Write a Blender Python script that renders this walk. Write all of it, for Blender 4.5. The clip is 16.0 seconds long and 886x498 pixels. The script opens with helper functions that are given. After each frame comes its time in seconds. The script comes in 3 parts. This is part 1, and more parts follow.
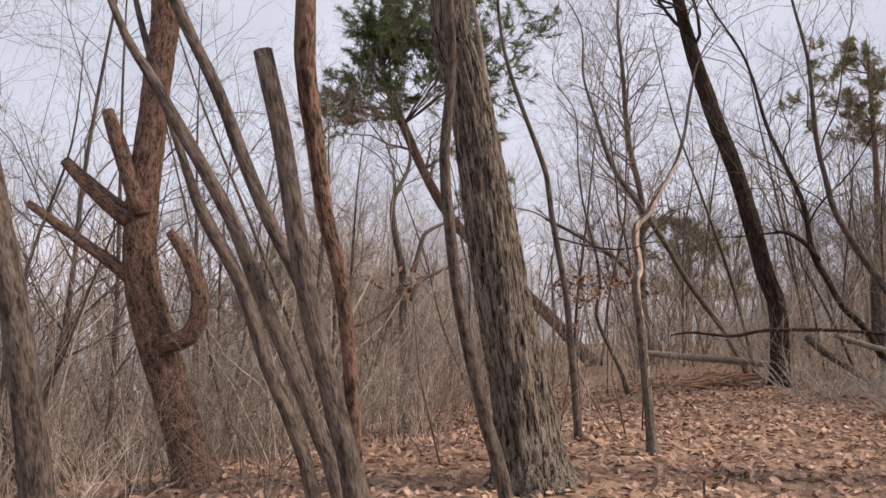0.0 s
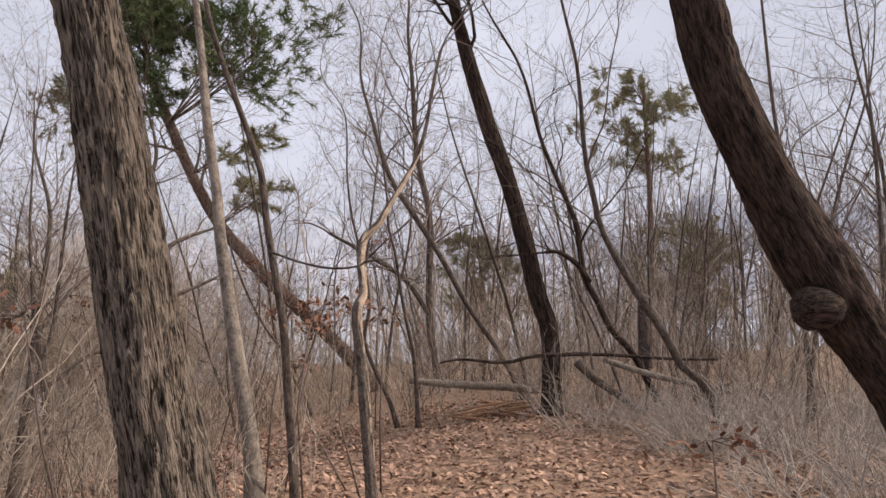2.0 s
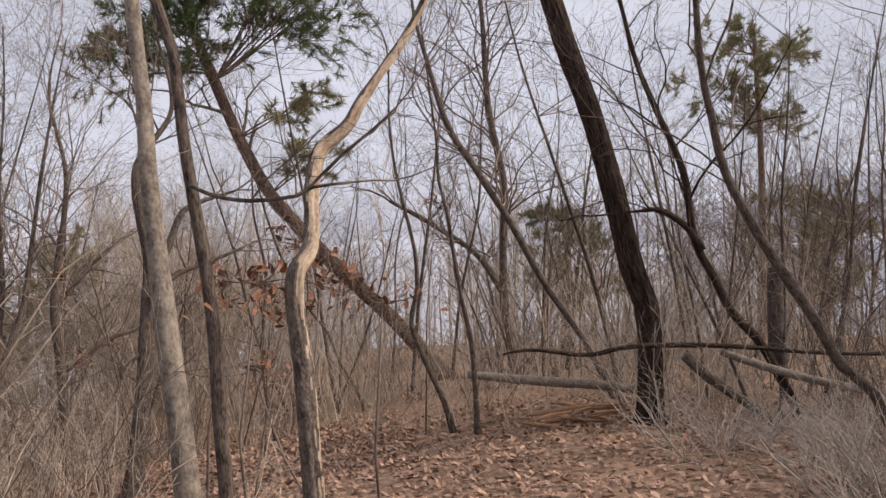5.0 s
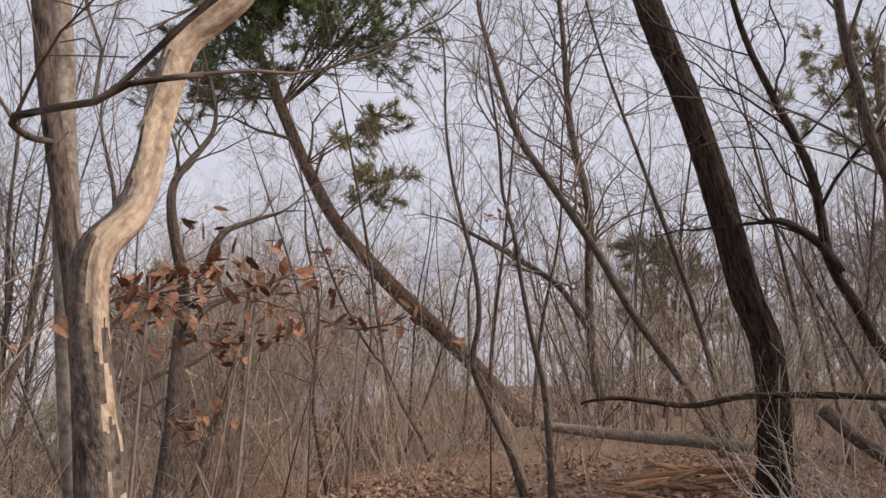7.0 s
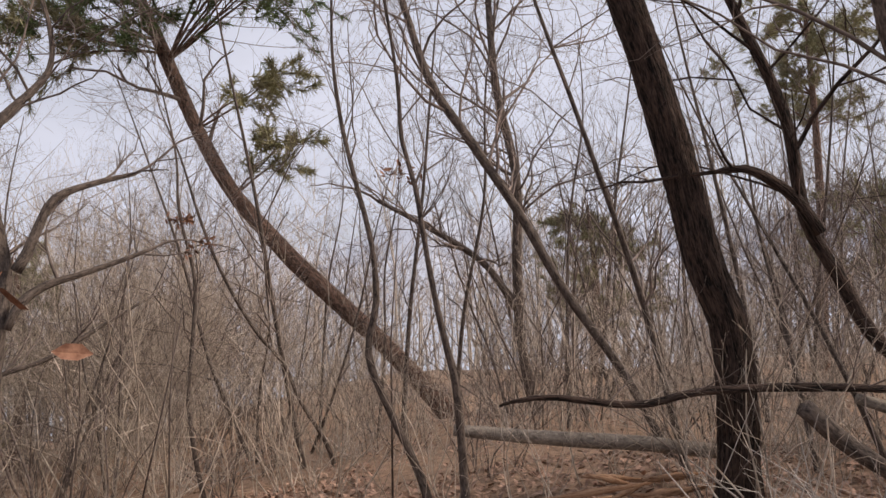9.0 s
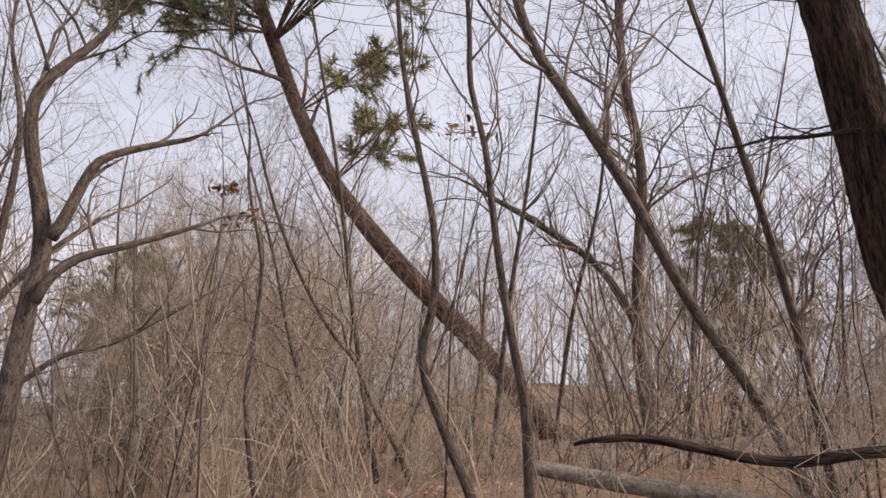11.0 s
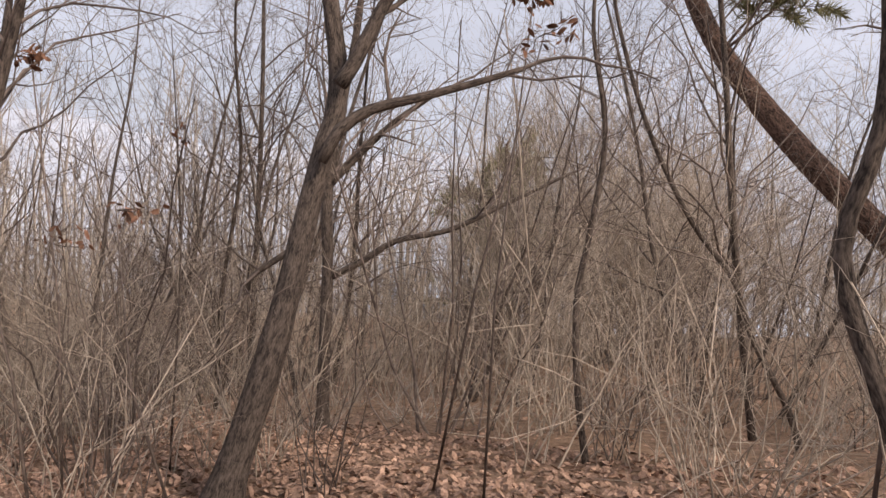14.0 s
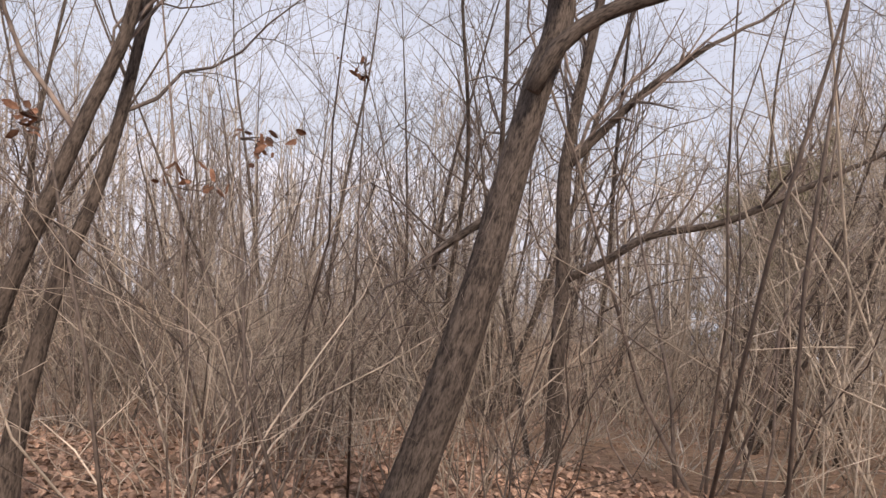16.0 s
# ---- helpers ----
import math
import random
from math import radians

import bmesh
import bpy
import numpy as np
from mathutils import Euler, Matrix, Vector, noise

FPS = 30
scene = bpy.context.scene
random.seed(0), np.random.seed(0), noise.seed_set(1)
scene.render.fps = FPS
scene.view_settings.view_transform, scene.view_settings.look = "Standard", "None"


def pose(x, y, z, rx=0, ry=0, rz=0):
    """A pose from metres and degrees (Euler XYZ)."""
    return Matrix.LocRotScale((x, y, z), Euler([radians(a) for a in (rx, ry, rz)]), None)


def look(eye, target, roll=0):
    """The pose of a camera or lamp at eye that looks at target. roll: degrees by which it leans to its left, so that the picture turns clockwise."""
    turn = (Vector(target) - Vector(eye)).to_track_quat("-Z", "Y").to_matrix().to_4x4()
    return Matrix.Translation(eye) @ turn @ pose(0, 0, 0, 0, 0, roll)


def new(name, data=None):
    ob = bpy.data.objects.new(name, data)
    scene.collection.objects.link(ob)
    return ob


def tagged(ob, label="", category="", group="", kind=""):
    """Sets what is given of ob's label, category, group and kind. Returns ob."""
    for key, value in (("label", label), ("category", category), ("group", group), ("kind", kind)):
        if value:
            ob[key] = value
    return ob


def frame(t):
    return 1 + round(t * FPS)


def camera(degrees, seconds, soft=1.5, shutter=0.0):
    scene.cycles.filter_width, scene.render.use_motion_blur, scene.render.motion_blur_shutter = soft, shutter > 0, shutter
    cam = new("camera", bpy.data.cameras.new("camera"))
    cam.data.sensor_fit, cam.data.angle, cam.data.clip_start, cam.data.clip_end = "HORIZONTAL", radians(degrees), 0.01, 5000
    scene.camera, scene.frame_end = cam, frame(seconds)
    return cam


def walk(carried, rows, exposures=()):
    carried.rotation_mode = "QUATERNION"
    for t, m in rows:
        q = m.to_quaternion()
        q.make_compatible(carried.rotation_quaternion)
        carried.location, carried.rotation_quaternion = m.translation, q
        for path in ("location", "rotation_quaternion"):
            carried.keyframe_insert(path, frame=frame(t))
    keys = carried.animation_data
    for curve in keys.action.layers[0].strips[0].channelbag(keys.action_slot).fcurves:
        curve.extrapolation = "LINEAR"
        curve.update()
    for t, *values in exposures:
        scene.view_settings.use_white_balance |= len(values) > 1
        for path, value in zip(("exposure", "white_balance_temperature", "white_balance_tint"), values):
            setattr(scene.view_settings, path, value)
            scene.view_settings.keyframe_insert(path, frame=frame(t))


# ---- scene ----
cam = camera(63.3, 16.0)
PATH = [
    (0, (0.033, 0.267, 1.336), (0.046, 2.267, 1.389), -1.72),
    (0.5, (0.210, 0.504, 1.345), (0.352, 2.499, 1.393), -1.93),
    (1, (0.416, 0.839, 1.352), (0.714, 2.816, 1.411), -2.07),
    (1.5, (0.630, 1.165, 1.323), (1.088, 3.110, 1.411), -2.40),
    (2, (0.922, 1.463, 1.358), (1.445, 3.391, 1.443), -1.27),
    (2.5, (1.063, 1.832, 1.334), (1.564, 3.767, 1.408), -1.75),
    (3, (1.173, 2.105, 1.329), (1.588, 4.061, 1.370), -1.49),
    (3.2, (1.240, 2.254, 1.320), (1.610, 4.219, 1.375), -0.84),
    (5.3, (1.765, 3.620, 1.222), (2.047, 5.600, 1.251), -1.42),
    (5.5, (1.808, 3.748, 1.231), (2.112, 5.725, 1.253), -1.91),
    (6, (1.975, 4.101, 1.176), (2.304, 6.073, 1.185), -0.99),
    (6.5, (2.062, 4.346, 1.130), (2.227, 6.336, 1.253), -1.38),
    (7, (2.112, 4.663, 1.111), (2.147, 6.657, 1.260), -1.35),
    (7.5, (2.197, 5.074, 1.088), (2.190, 7.070, 1.227), -1.93),
    (8, (2.258, 5.453, 1.067), (2.341, 7.449, 1.176), -3.29),
    (8.2, (2.279, 5.562, 1.080), (2.453, 7.551, 1.185), -3.66),
    (10.3, (2.892, 6.771, 0.994), (3.067, 8.761, 1.077), -0.25),
    (10.5, (2.912, 6.864, 0.998), (2.991, 8.860, 1.094), -0.05),
    (11, (2.925, 7.213, 0.936), (2.782, 9.205, 1.059), 1.00),
    (11.5, (2.934, 7.450, 0.944), (2.528, 9.405, 1.053), 1.45),
    (12, (2.786, 7.874, 1.049), (2.126, 9.760, 1.135), 4.25),
    (12.5, (2.749, 8.170, 1.027), (1.889, 9.974, 1.093), 6.01),
    (13, (2.787, 8.463, 0.767), (1.841, 10.225, 0.743), 4.01),
    (13.5, (2.842, 8.752, 0.672), (1.824, 10.471, 0.568), 3.05),
    (14, (2.724, 9.019, 0.622), (1.605, 10.671, 0.487), 3.60),
    (14.5, (2.582, 9.293, 0.569), (1.329, 10.842, 0.400), 3.80),
    (15, (2.427, 9.539, 0.470), (1.035, 10.963, 0.279), 3.24),
    (15.5, (2.224, 9.821, 0.337), (0.712, 11.124, 0.212), 3.65),
    (16, (2.004, 10.158, 0.239), (0.365, 11.299, 0.146), 3.66),
]
walk(cam, [(t, look(eye, target, roll)) for t, eye, target, roll in PATH], [(0, 0.0, 7250, 17), (6, -0.12, 7300, 17), (8, -0.16, 7300, 17), (10.5, 0.05, 7250, 17), (13, -0.1, 7300, 17), (16, 0.06, 7200, 17)])

# ---- world, sun ----
world = bpy.data.worlds.new("sky")
world.use_nodes = True
scene.world = world
wt = world.node_tree
wt.nodes.clear()
w_out = wt.nodes.new("ShaderNodeOutputWorld")
w_bg = wt.nodes.new("ShaderNodeBackground")
w_sky = wt.nodes.new("ShaderNodeTexSky")
w_sky.sky_type, w_sky.sun_disc = "NISHITA", False
w_sky.sun_elevation, w_sky.sun_rotation = radians(38), radians(102)
w_sky.air_density, w_sky.dust_density = 1.0, 3.0
w_co = wt.nodes.new("ShaderNodeTexCoord")
w_map = wt.nodes.new("ShaderNodeMapping")
w_map.inputs["Scale"].default_value = (1.0, 1.0, 3.0)
w_noise = wt.nodes.new("ShaderNodeTexNoise")
w_noise.inputs["Scale"].default_value, w_noise.inputs["Detail"].default_value = 2.2, 6
w_ramp = wt.nodes.new("ShaderNodeValToRGB")
w_ramp.color_ramp.elements[0].position, w_ramp.color_ramp.elements[1].position = 0.36, 0.62
w_ramp.color_ramp.elements[0].color = (0.76, 0.76, 0.76, 1)
w_ramp.color_ramp.elements[1].color = (0.97, 0.97, 0.97, 1)
w_mix = wt.nodes.new("ShaderNodeMixRGB")
w_mix.inputs["Color2"].default_value = (8.2, 9.2, 11.3, 1)
wt.links.new(w_co.outputs["Generated"], w_map.inputs["Vector"])
wt.links.new(w_map.outputs["Vector"], w_noise.inputs["Vector"])
wt.links.new(w_noise.outputs["Fac"], w_ramp.inputs["Fac"])
wt.links.new(w_ramp.outputs["Color"], w_mix.inputs["Fac"])
wt.links.new(w_sky.outputs["Color"], w_mix.inputs["Color1"])
wt.links.new(w_mix.outputs["Color"], w_bg.inputs["Color"])
wt.links.new(w_bg.outputs["Background"], w_out.inputs["Surface"])
w_bg.inputs["Strength"].default_value = 0.088
sun_data = bpy.data.lights.new("sun", "SUN")
sun_data.energy, sun_data.angle, sun_data.color = 4.1, radians(10), (1.0, 0.93, 0.85)
sun = new("sun", sun_data)
sun.matrix_world = look((34, -1, 27), (0, 6, 0))


# ---- materials ----
def material(name, low, high, scale=(8, 8, 8), bump=0.4, detail=6.0, rough=0.9, coords="bark", islands=0.0, objects=0.0, fine=3.5, dist=0.02, contrast=0.13):
    """Two colours mixed by a coarse and a fine noise, with relief from the same noise."""
    m = bpy.data.materials.new(name)
    m.use_nodes = True
    nt = m.node_tree
    shader = nt.nodes["Principled BSDF"]
    shader.inputs["Roughness"].default_value = rough
    shader.inputs["Specular IOR Level"].default_value = 0.2
    if coords == "bark":
        co = nt.nodes.new("ShaderNodeAttribute")
        co.attribute_name = "bark"
        vec = co.outputs["Vector"]
    else:
        co = nt.nodes.new("ShaderNodeTexCoord")
        vec = co.outputs["Object"]
    mp = nt.nodes.new("ShaderNodeMapping")
    mp.inputs["Scale"].default_value = scale
    nt.links.new(vec, mp.inputs["Vector"])
    n1 = nt.nodes.new("ShaderNodeTexNoise")
    n1.inputs["Scale"].default_value, n1.inputs["Detail"].default_value, n1.inputs["Roughness"].default_value = 1.0, detail, 0.65
    nt.links.new(mp.outputs["Vector"], n1.inputs["Vector"])
    n2 = nt.nodes.new("ShaderNodeTexNoise")
    n2.inputs["Scale"].default_value, n2.inputs["Detail"].default_value = fine, 4
    nt.links.new(mp.outputs["Vector"], n2.inputs["Vector"])
    add = nt.nodes.new("ShaderNodeMath")
    add.operation = "MULTIPLY_ADD"
    add.inputs[1].default_value = 0.4
    nt.links.new(n2.outputs["Fac"], add.inputs[0])
    half = nt.nodes.new("ShaderNodeMath")
    half.operation = "MULTIPLY"
    half.inputs[1].default_value = 0.6
    nt.links.new(n1.outputs["Fac"], half.inputs[0])
    nt.links.new(half.outputs[0], add.inputs[2])
    fac = add.outputs[0]
    ramp = nt.nodes.new("ShaderNodeValToRGB")
    ramp.color_ramp.elements[0].position, ramp.color_ramp.elements[1].position = 0.5 - contrast, 0.5 + contrast
    ramp.color_ramp.elements[0].color = (*low, 1)
    ramp.color_ramp.elements[1].color = (*high, 1)
    nt.links.new(fac, ramp.inputs["Fac"])
    col = ramp.outputs["Color"]
    for amount, kind, out in ((islands, "ShaderNodeNewGeometry", "Random Per Island"), (objects, "ShaderNodeObjectInfo", "Random")):
        if amount:
            rnd = nt.nodes.new(kind)
            rng = nt.nodes.new("ShaderNodeMapRange")
            rng.inputs["To Min"].default_value, rng.inputs["To Max"].default_value = 1 - amount, 1 + amount
            nt.links.new(rnd.outputs[out], rng.inputs["Value"])
            hsv = nt.nodes.new("ShaderNodeHueSaturation")
            nt.links.new(rng.outputs["Result"], hsv.inputs["Value"])
            nt.links.new(col, hsv.inputs["Color"])
            col = hsv.outputs["Color"]
    nt.links.new(col, shader.inputs["Base Color"])
    if bump:
        b = nt.nodes.new("ShaderNodeBump")
        b.inputs["Strength"].default_value, b.inputs["Distance"].default_value = bump, dist
        nt.links.new(fac, b.inputs["Height"])
        nt.links.new(b.outputs["Normal"], shader.inputs["Normal"])
    return m


M_OAK = material("furrowed_bark", (0.018, 0.014, 0.012), (0.32, 0.265, 0.215), (40, 40, 4.2), 1.0, rough=0.95, dist=0.06, contrast=0.075)
M_DARK = material("dark_bark", (0.009, 0.007, 0.006), (0.09, 0.06, 0.047), (38, 38, 6), 1.0, rough=0.95, dist=0.04, contrast=0.09)
M_PINE = material("pine_bark", (0.04, 0.027, 0.022), (0.25, 0.155, 0.115), (30, 30, 12), 1.0, rough=0.95, dist=0.03, contrast=0.09)
M_GREY = material("smooth_grey_bark", (0.12, 0.10, 0.085), (0.33, 0.285, 0.235), (16, 16, 11), 0.4, contrast=0.11)
M_BROWN = material("sapling_bark", (0.032, 0.025, 0.022), (0.165, 0.13, 0.108), (40, 40, 11), 0.7, contrast=0.1)
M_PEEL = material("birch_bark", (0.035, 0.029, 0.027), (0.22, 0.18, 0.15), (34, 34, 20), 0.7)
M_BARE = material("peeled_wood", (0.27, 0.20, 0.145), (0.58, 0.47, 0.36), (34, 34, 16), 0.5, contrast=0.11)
M_TWIG = material("twig_bark", (0.06, 0.047, 0.042), (0.25, 0.197, 0.168), (9, 9, 5), 0.0, objects=0.3, islands=0.25)
M_BRUSH = material("brush_stems", (0.26, 0.215, 0.172), (0.59, 0.495, 0.405), (6, 6, 3), 0.0, objects=0.3, islands=0.35)
M_DRY = material("dry_grass", (0.30, 0.26, 0.225), (0.55, 0.49, 0.43), (6, 6, 3), 0.0, islands=0.3)
M_LEAF = material("dead_leaf", (0.20, 0.115, 0.08), (0.52, 0.35, 0.26), (25, 25, 25), 0.2, coords="object", islands=0.5, objects=0.25)
M_OLEAF = material("hanging_dead_leaf", (0.10, 0.045, 0.028), (0.29, 0.155, 0.10), (25, 25, 25), 0.2, coords="object", islands=0.5)
M_NEEDLE = material("pine_needles", (0.055, 0.09, 0.04), (0.17, 0.215, 0.09), (4, 4, 4), 0.0, coords="object", islands=0.4)
M_OLIVE = material("faded_needles", (0.17, 0.165, 0.085), (0.36, 0.33, 0.19), (4, 4, 4), 0.0, coords="object", islands=0.4)
M_GROUND = material("leaf_litter_soil", (0.14, 0.09, 0.06), (0.42, 0.28, 0.19), (9, 9, 9), 0.9, coords="object", fine=6)
# far ground: distance haze painted in as a pale blue-grey colour
M_HAZY_VALLEY = material("hazed_valley_land", (0.42, 0.45, 0.50), (0.52, 0.54, 0.58), (0.03, 0.03, 0.03), 0.0, coords="object")
M_SPLIT = material("split_wood", (0.20, 0.10, 0.055), (0.50, 0.31, 0.19), (40, 40, 6), 0.5)
# ridges: the blue distance haze is put straight into the base colour
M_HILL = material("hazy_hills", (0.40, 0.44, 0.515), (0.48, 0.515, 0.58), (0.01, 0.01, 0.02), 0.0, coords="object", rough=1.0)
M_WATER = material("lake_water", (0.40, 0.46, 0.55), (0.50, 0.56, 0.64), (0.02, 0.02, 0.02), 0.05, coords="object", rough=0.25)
# distant stems: brown lightened so the colour itself carries the haze
M_HAZY_WOODS = material("far_woods", (0.32, 0.285, 0.25), (0.48, 0.43, 0.38), (0.3, 0.3, 0.3), 0.6, coords="object", dist=0.5)
M_WHITE = material("pale_render", (0.55, 0.55, 0.55), (0.72, 0.71, 0.70), (1, 1, 1), 0.1, coords="object")
M_ROOF = material("grey_roof", (0.20, 0.22, 0.27), (0.32, 0.34, 0.38), (1, 1, 1), 0.1, coords="object")


# ---- mesh helpers ----
def ramp01(a, b, v):
    u = min(1.0, max(0.0, (v - a) / (b - a)))
    return u * u * (3 - 2 * u)


def ground_z(x, y):
    """Height of the hillside: level at the start, falling ahead and to the left, then down into the valley."""
    z = -0.1 - 0.075 * max(0.0, y - 5) - 0.15 * max(0.0, 3.8 - x) * ramp01(6.0, 11.5, y) * (1 if x > -6 else 1)
    z -= 0.10 * max(0.0, -0.6 - x) * (1 - ramp01(6.0, 11.5, y))
    z = max(z, -2.6 - 0.05 * abs(y)) - 0.35 * (noise.noise((x * 0.13, y * 0.13, 9)) + 0.4) * ramp01(12, 20, y - 0.5 * x)
    z += 0.05 * noise.noise((x * 0.6, y * 0.6, 0)) + 0.02 * noise.noise((x * 2.5, y * 2.5, 3))
    far = max(0.0, math.hypot(x - 2, y - 8) - 30)
    return z - 34 * (1 - math.exp(-far / 70))


class Tubes:
    """Collects tapered tubes and blades, and turns them into one mesh with bark coordinates."""

    def __init__(self):
        self.v, self.f, self.b, self.n, self.m = [], [], [], 0, []

    def tube(self, pts, radii, sides=6, relief=0.0, seed=0.0, cap=True, slot=0):
        pts = np.asarray(pts, float)
        radii = np.asarray(radii, float)
        tan = np.gradient(pts, axis=0)
        tan /= np.linalg.norm(tan, axis=1)[:, None] + 1e-9
        ref = np.array([1.0, 0.13, 0.07]) if abs(tan[0][0]) < 0.8 else np.array([0.1, 1.0, 0.05])
        side = ref - tan * (tan @ ref)[:, None]
        side /= np.linalg.norm(side, axis=1)[:, None] + 1e-9
        other = np.cross(tan, side)
        ang = np.linspace(0, 2 * math.pi, sides, endpoint=False)
        ca, sa = np.cos(ang), np.sin(ang)
        r = np.repeat(radii[:, None], sides, 1)
        length = np.concatenate([[0], np.cumsum(np.linalg.norm(np.diff(pts, axis=0), axis=1))])
        if relief:
            for i in range(len(pts)):
                for j in range(sides):
                    p = (ca[j] * radii[i] * 52 + seed, sa[j] * radii[i] * 52, length[i] * 5.0)
                    q = noise.noise(p)
                    r[i, j] += relief * (0.5 - abs(q) * 2.0) + relief * 0.8 * noise.noise((ca[j] * 1.5, sa[j] * 1.5 + seed, length[i] * 1.8))
        ring = pts[:, None, :] + r[:, :, None] * (ca[None, :, None] * side[:, None, :] + sa[None, :, None] * other[:, None, :])
        self.v.append(ring.reshape(-1, 3))
        bark = np.stack([ca[None, :] * r + seed, sa[None, :] * r, np.repeat(length[:, None], sides, 1)], 2)
        self.b.append(bark.reshape(-1, 3))
        k = len(pts)
        base = self.n
        for i in range(k - 1):
            a = base + i * sides
            for j in range(sides):
                e = (j + 1) % sides
                self.f.append((a + j, a + e, a + sides + e, a + sides + j))
                self.m.append(slot)
        self.n += k * sides
        if cap:
            self.f.append(tuple(base + (k - 1) * sides + j for j in range(sides)))
            self.f.append(tuple(base + j for j in reversed(range(sides))))
            self.m += [slot, slot]

    def face(self, corners, slot=0):
        c = np.asarray(corners, float)
        self.v.append(c)
        self.b.append(c)
        self.f.append(tuple(range(self.n, self.n + len(c))))
        self.m.append(slot)
        self.n += len(c)

    def mesh(self, name, *mats, smooth=True):
        me = bpy.data.meshes.new(name)
        v = np.concatenate(self.v)
        me.from_pydata(v.tolist(), [], self.f)
        at = me.attributes.new("bark", "FLOAT_VECTOR", "POINT")
        at.data.foreach_set("vector", np.concatenate(self.b).astype(np.float32).ravel())
        for m in mats:
            me.materials.append(m)
        me.polygons.foreach_set("material_index", np.array(self.m, dtype=np.int32))
        if smooth:
            me.polygons.foreach_set("use_smooth", np.ones(len(self.f), dtype=bool))
        me.update()
        return me


def part(name, tubes, mats, parent, label="", smooth=True):
    mats = mats if isinstance(mats, tuple) else (mats,)
    ob = new(name, tubes.mesh(name, *mats, smooth=smooth))
    if parent:
        ob.parent = parent
        ob.matrix_parent_inverse = Matrix.Translation(-parent.location)
    if label:
        tagged(ob, label)
    return ob


def smooth_line(pts, step):
    """A Catmull-Rom line through the points, sampled about every step metres. The fourth number of a point is its radius."""
    p = np.asarray(pts, float)
    p = np.vstack([2 * p[0] - p[1], p, 2 * p[-1] - p[-2]])
    out = []
    for i in range(1, len(p) - 2):
        n = max(2, int(np.linalg.norm(p[i + 1][:3] - p[i][:3]) / step))
        for u in np.arange(n) / n:
            out.append(0.5 * (2 * p[i] + (p[i + 1] - p[i - 1]) * u + (2 * p[i - 1] - 5 * p[i] + 4 * p[i + 1] - p[i + 2]) * u * u
                              + (3 * p[i] - p[i - 1] - 3 * p[i + 1] + p[i + 2]) * u ** 3))
    out.append(p[-2])
    out = np.array(out)
    out[:, 3] = np.maximum(out[:, 3], 0.002)
    return out


def grow(tb, start, way, length, radius, level, rng, up=0.35, wander=0.28, kids=6, spread=0.75, tips=None, fine=2):
    """A wandering branch with its own twigs."""
    way = np.asarray(way, float)
    way = way / np.linalg.norm(way)
    n = (7, 4, 2)[2 - level] if fine > 1 or level > 2 else (5, 3, 1)[2 - level]
    pts = [np.asarray(start, float)]
    ways = []
    for i in range(n):
        way = way + rng.normal(0, wander / math.sqrt(n) * 1.6, 3) + np.array([0, 0, up / n])
        way = way / np.linalg.norm(way)
        ways.append(way)
        pts.append(pts[-1] + way * length / n)
    radii = np.linspace(radius, max(radius * 0.3, 0.0014), n + 1)
    tb.tube(pts, radii, 6 if radius > 0.012 else (4 if radius > 0.005 else 3), cap=False, seed=float(rng.uniform(0, 9)))
    if tips is not None and level == 0:
        tips.append((pts[-1], way))
    if level > 0:
        for k in range(kids):
            u = rng.uniform(0.22, 1.0) * n
            i = min(n - 1, int(u))
            at = pts[i] + (pts[i + 1] - pts[i]) * (u - i)
            turn = rng.normal(0, 1, 3)
            turn -= ways[i] * (turn @ ways[i])
            turn /= np.linalg.norm(turn) + 1e-9
            d = ways[i] * (1 - spread * 0.45) + turn * spread
            grow(tb, at, d, length * rng.uniform(0.3, 0.62) * (1.15 - 0.5 * u / n), radii[i] * rng.uniform(0.4, 0.65), level - 1, rng, up, wander, max(3, kids - 1), spread, tips, fine)


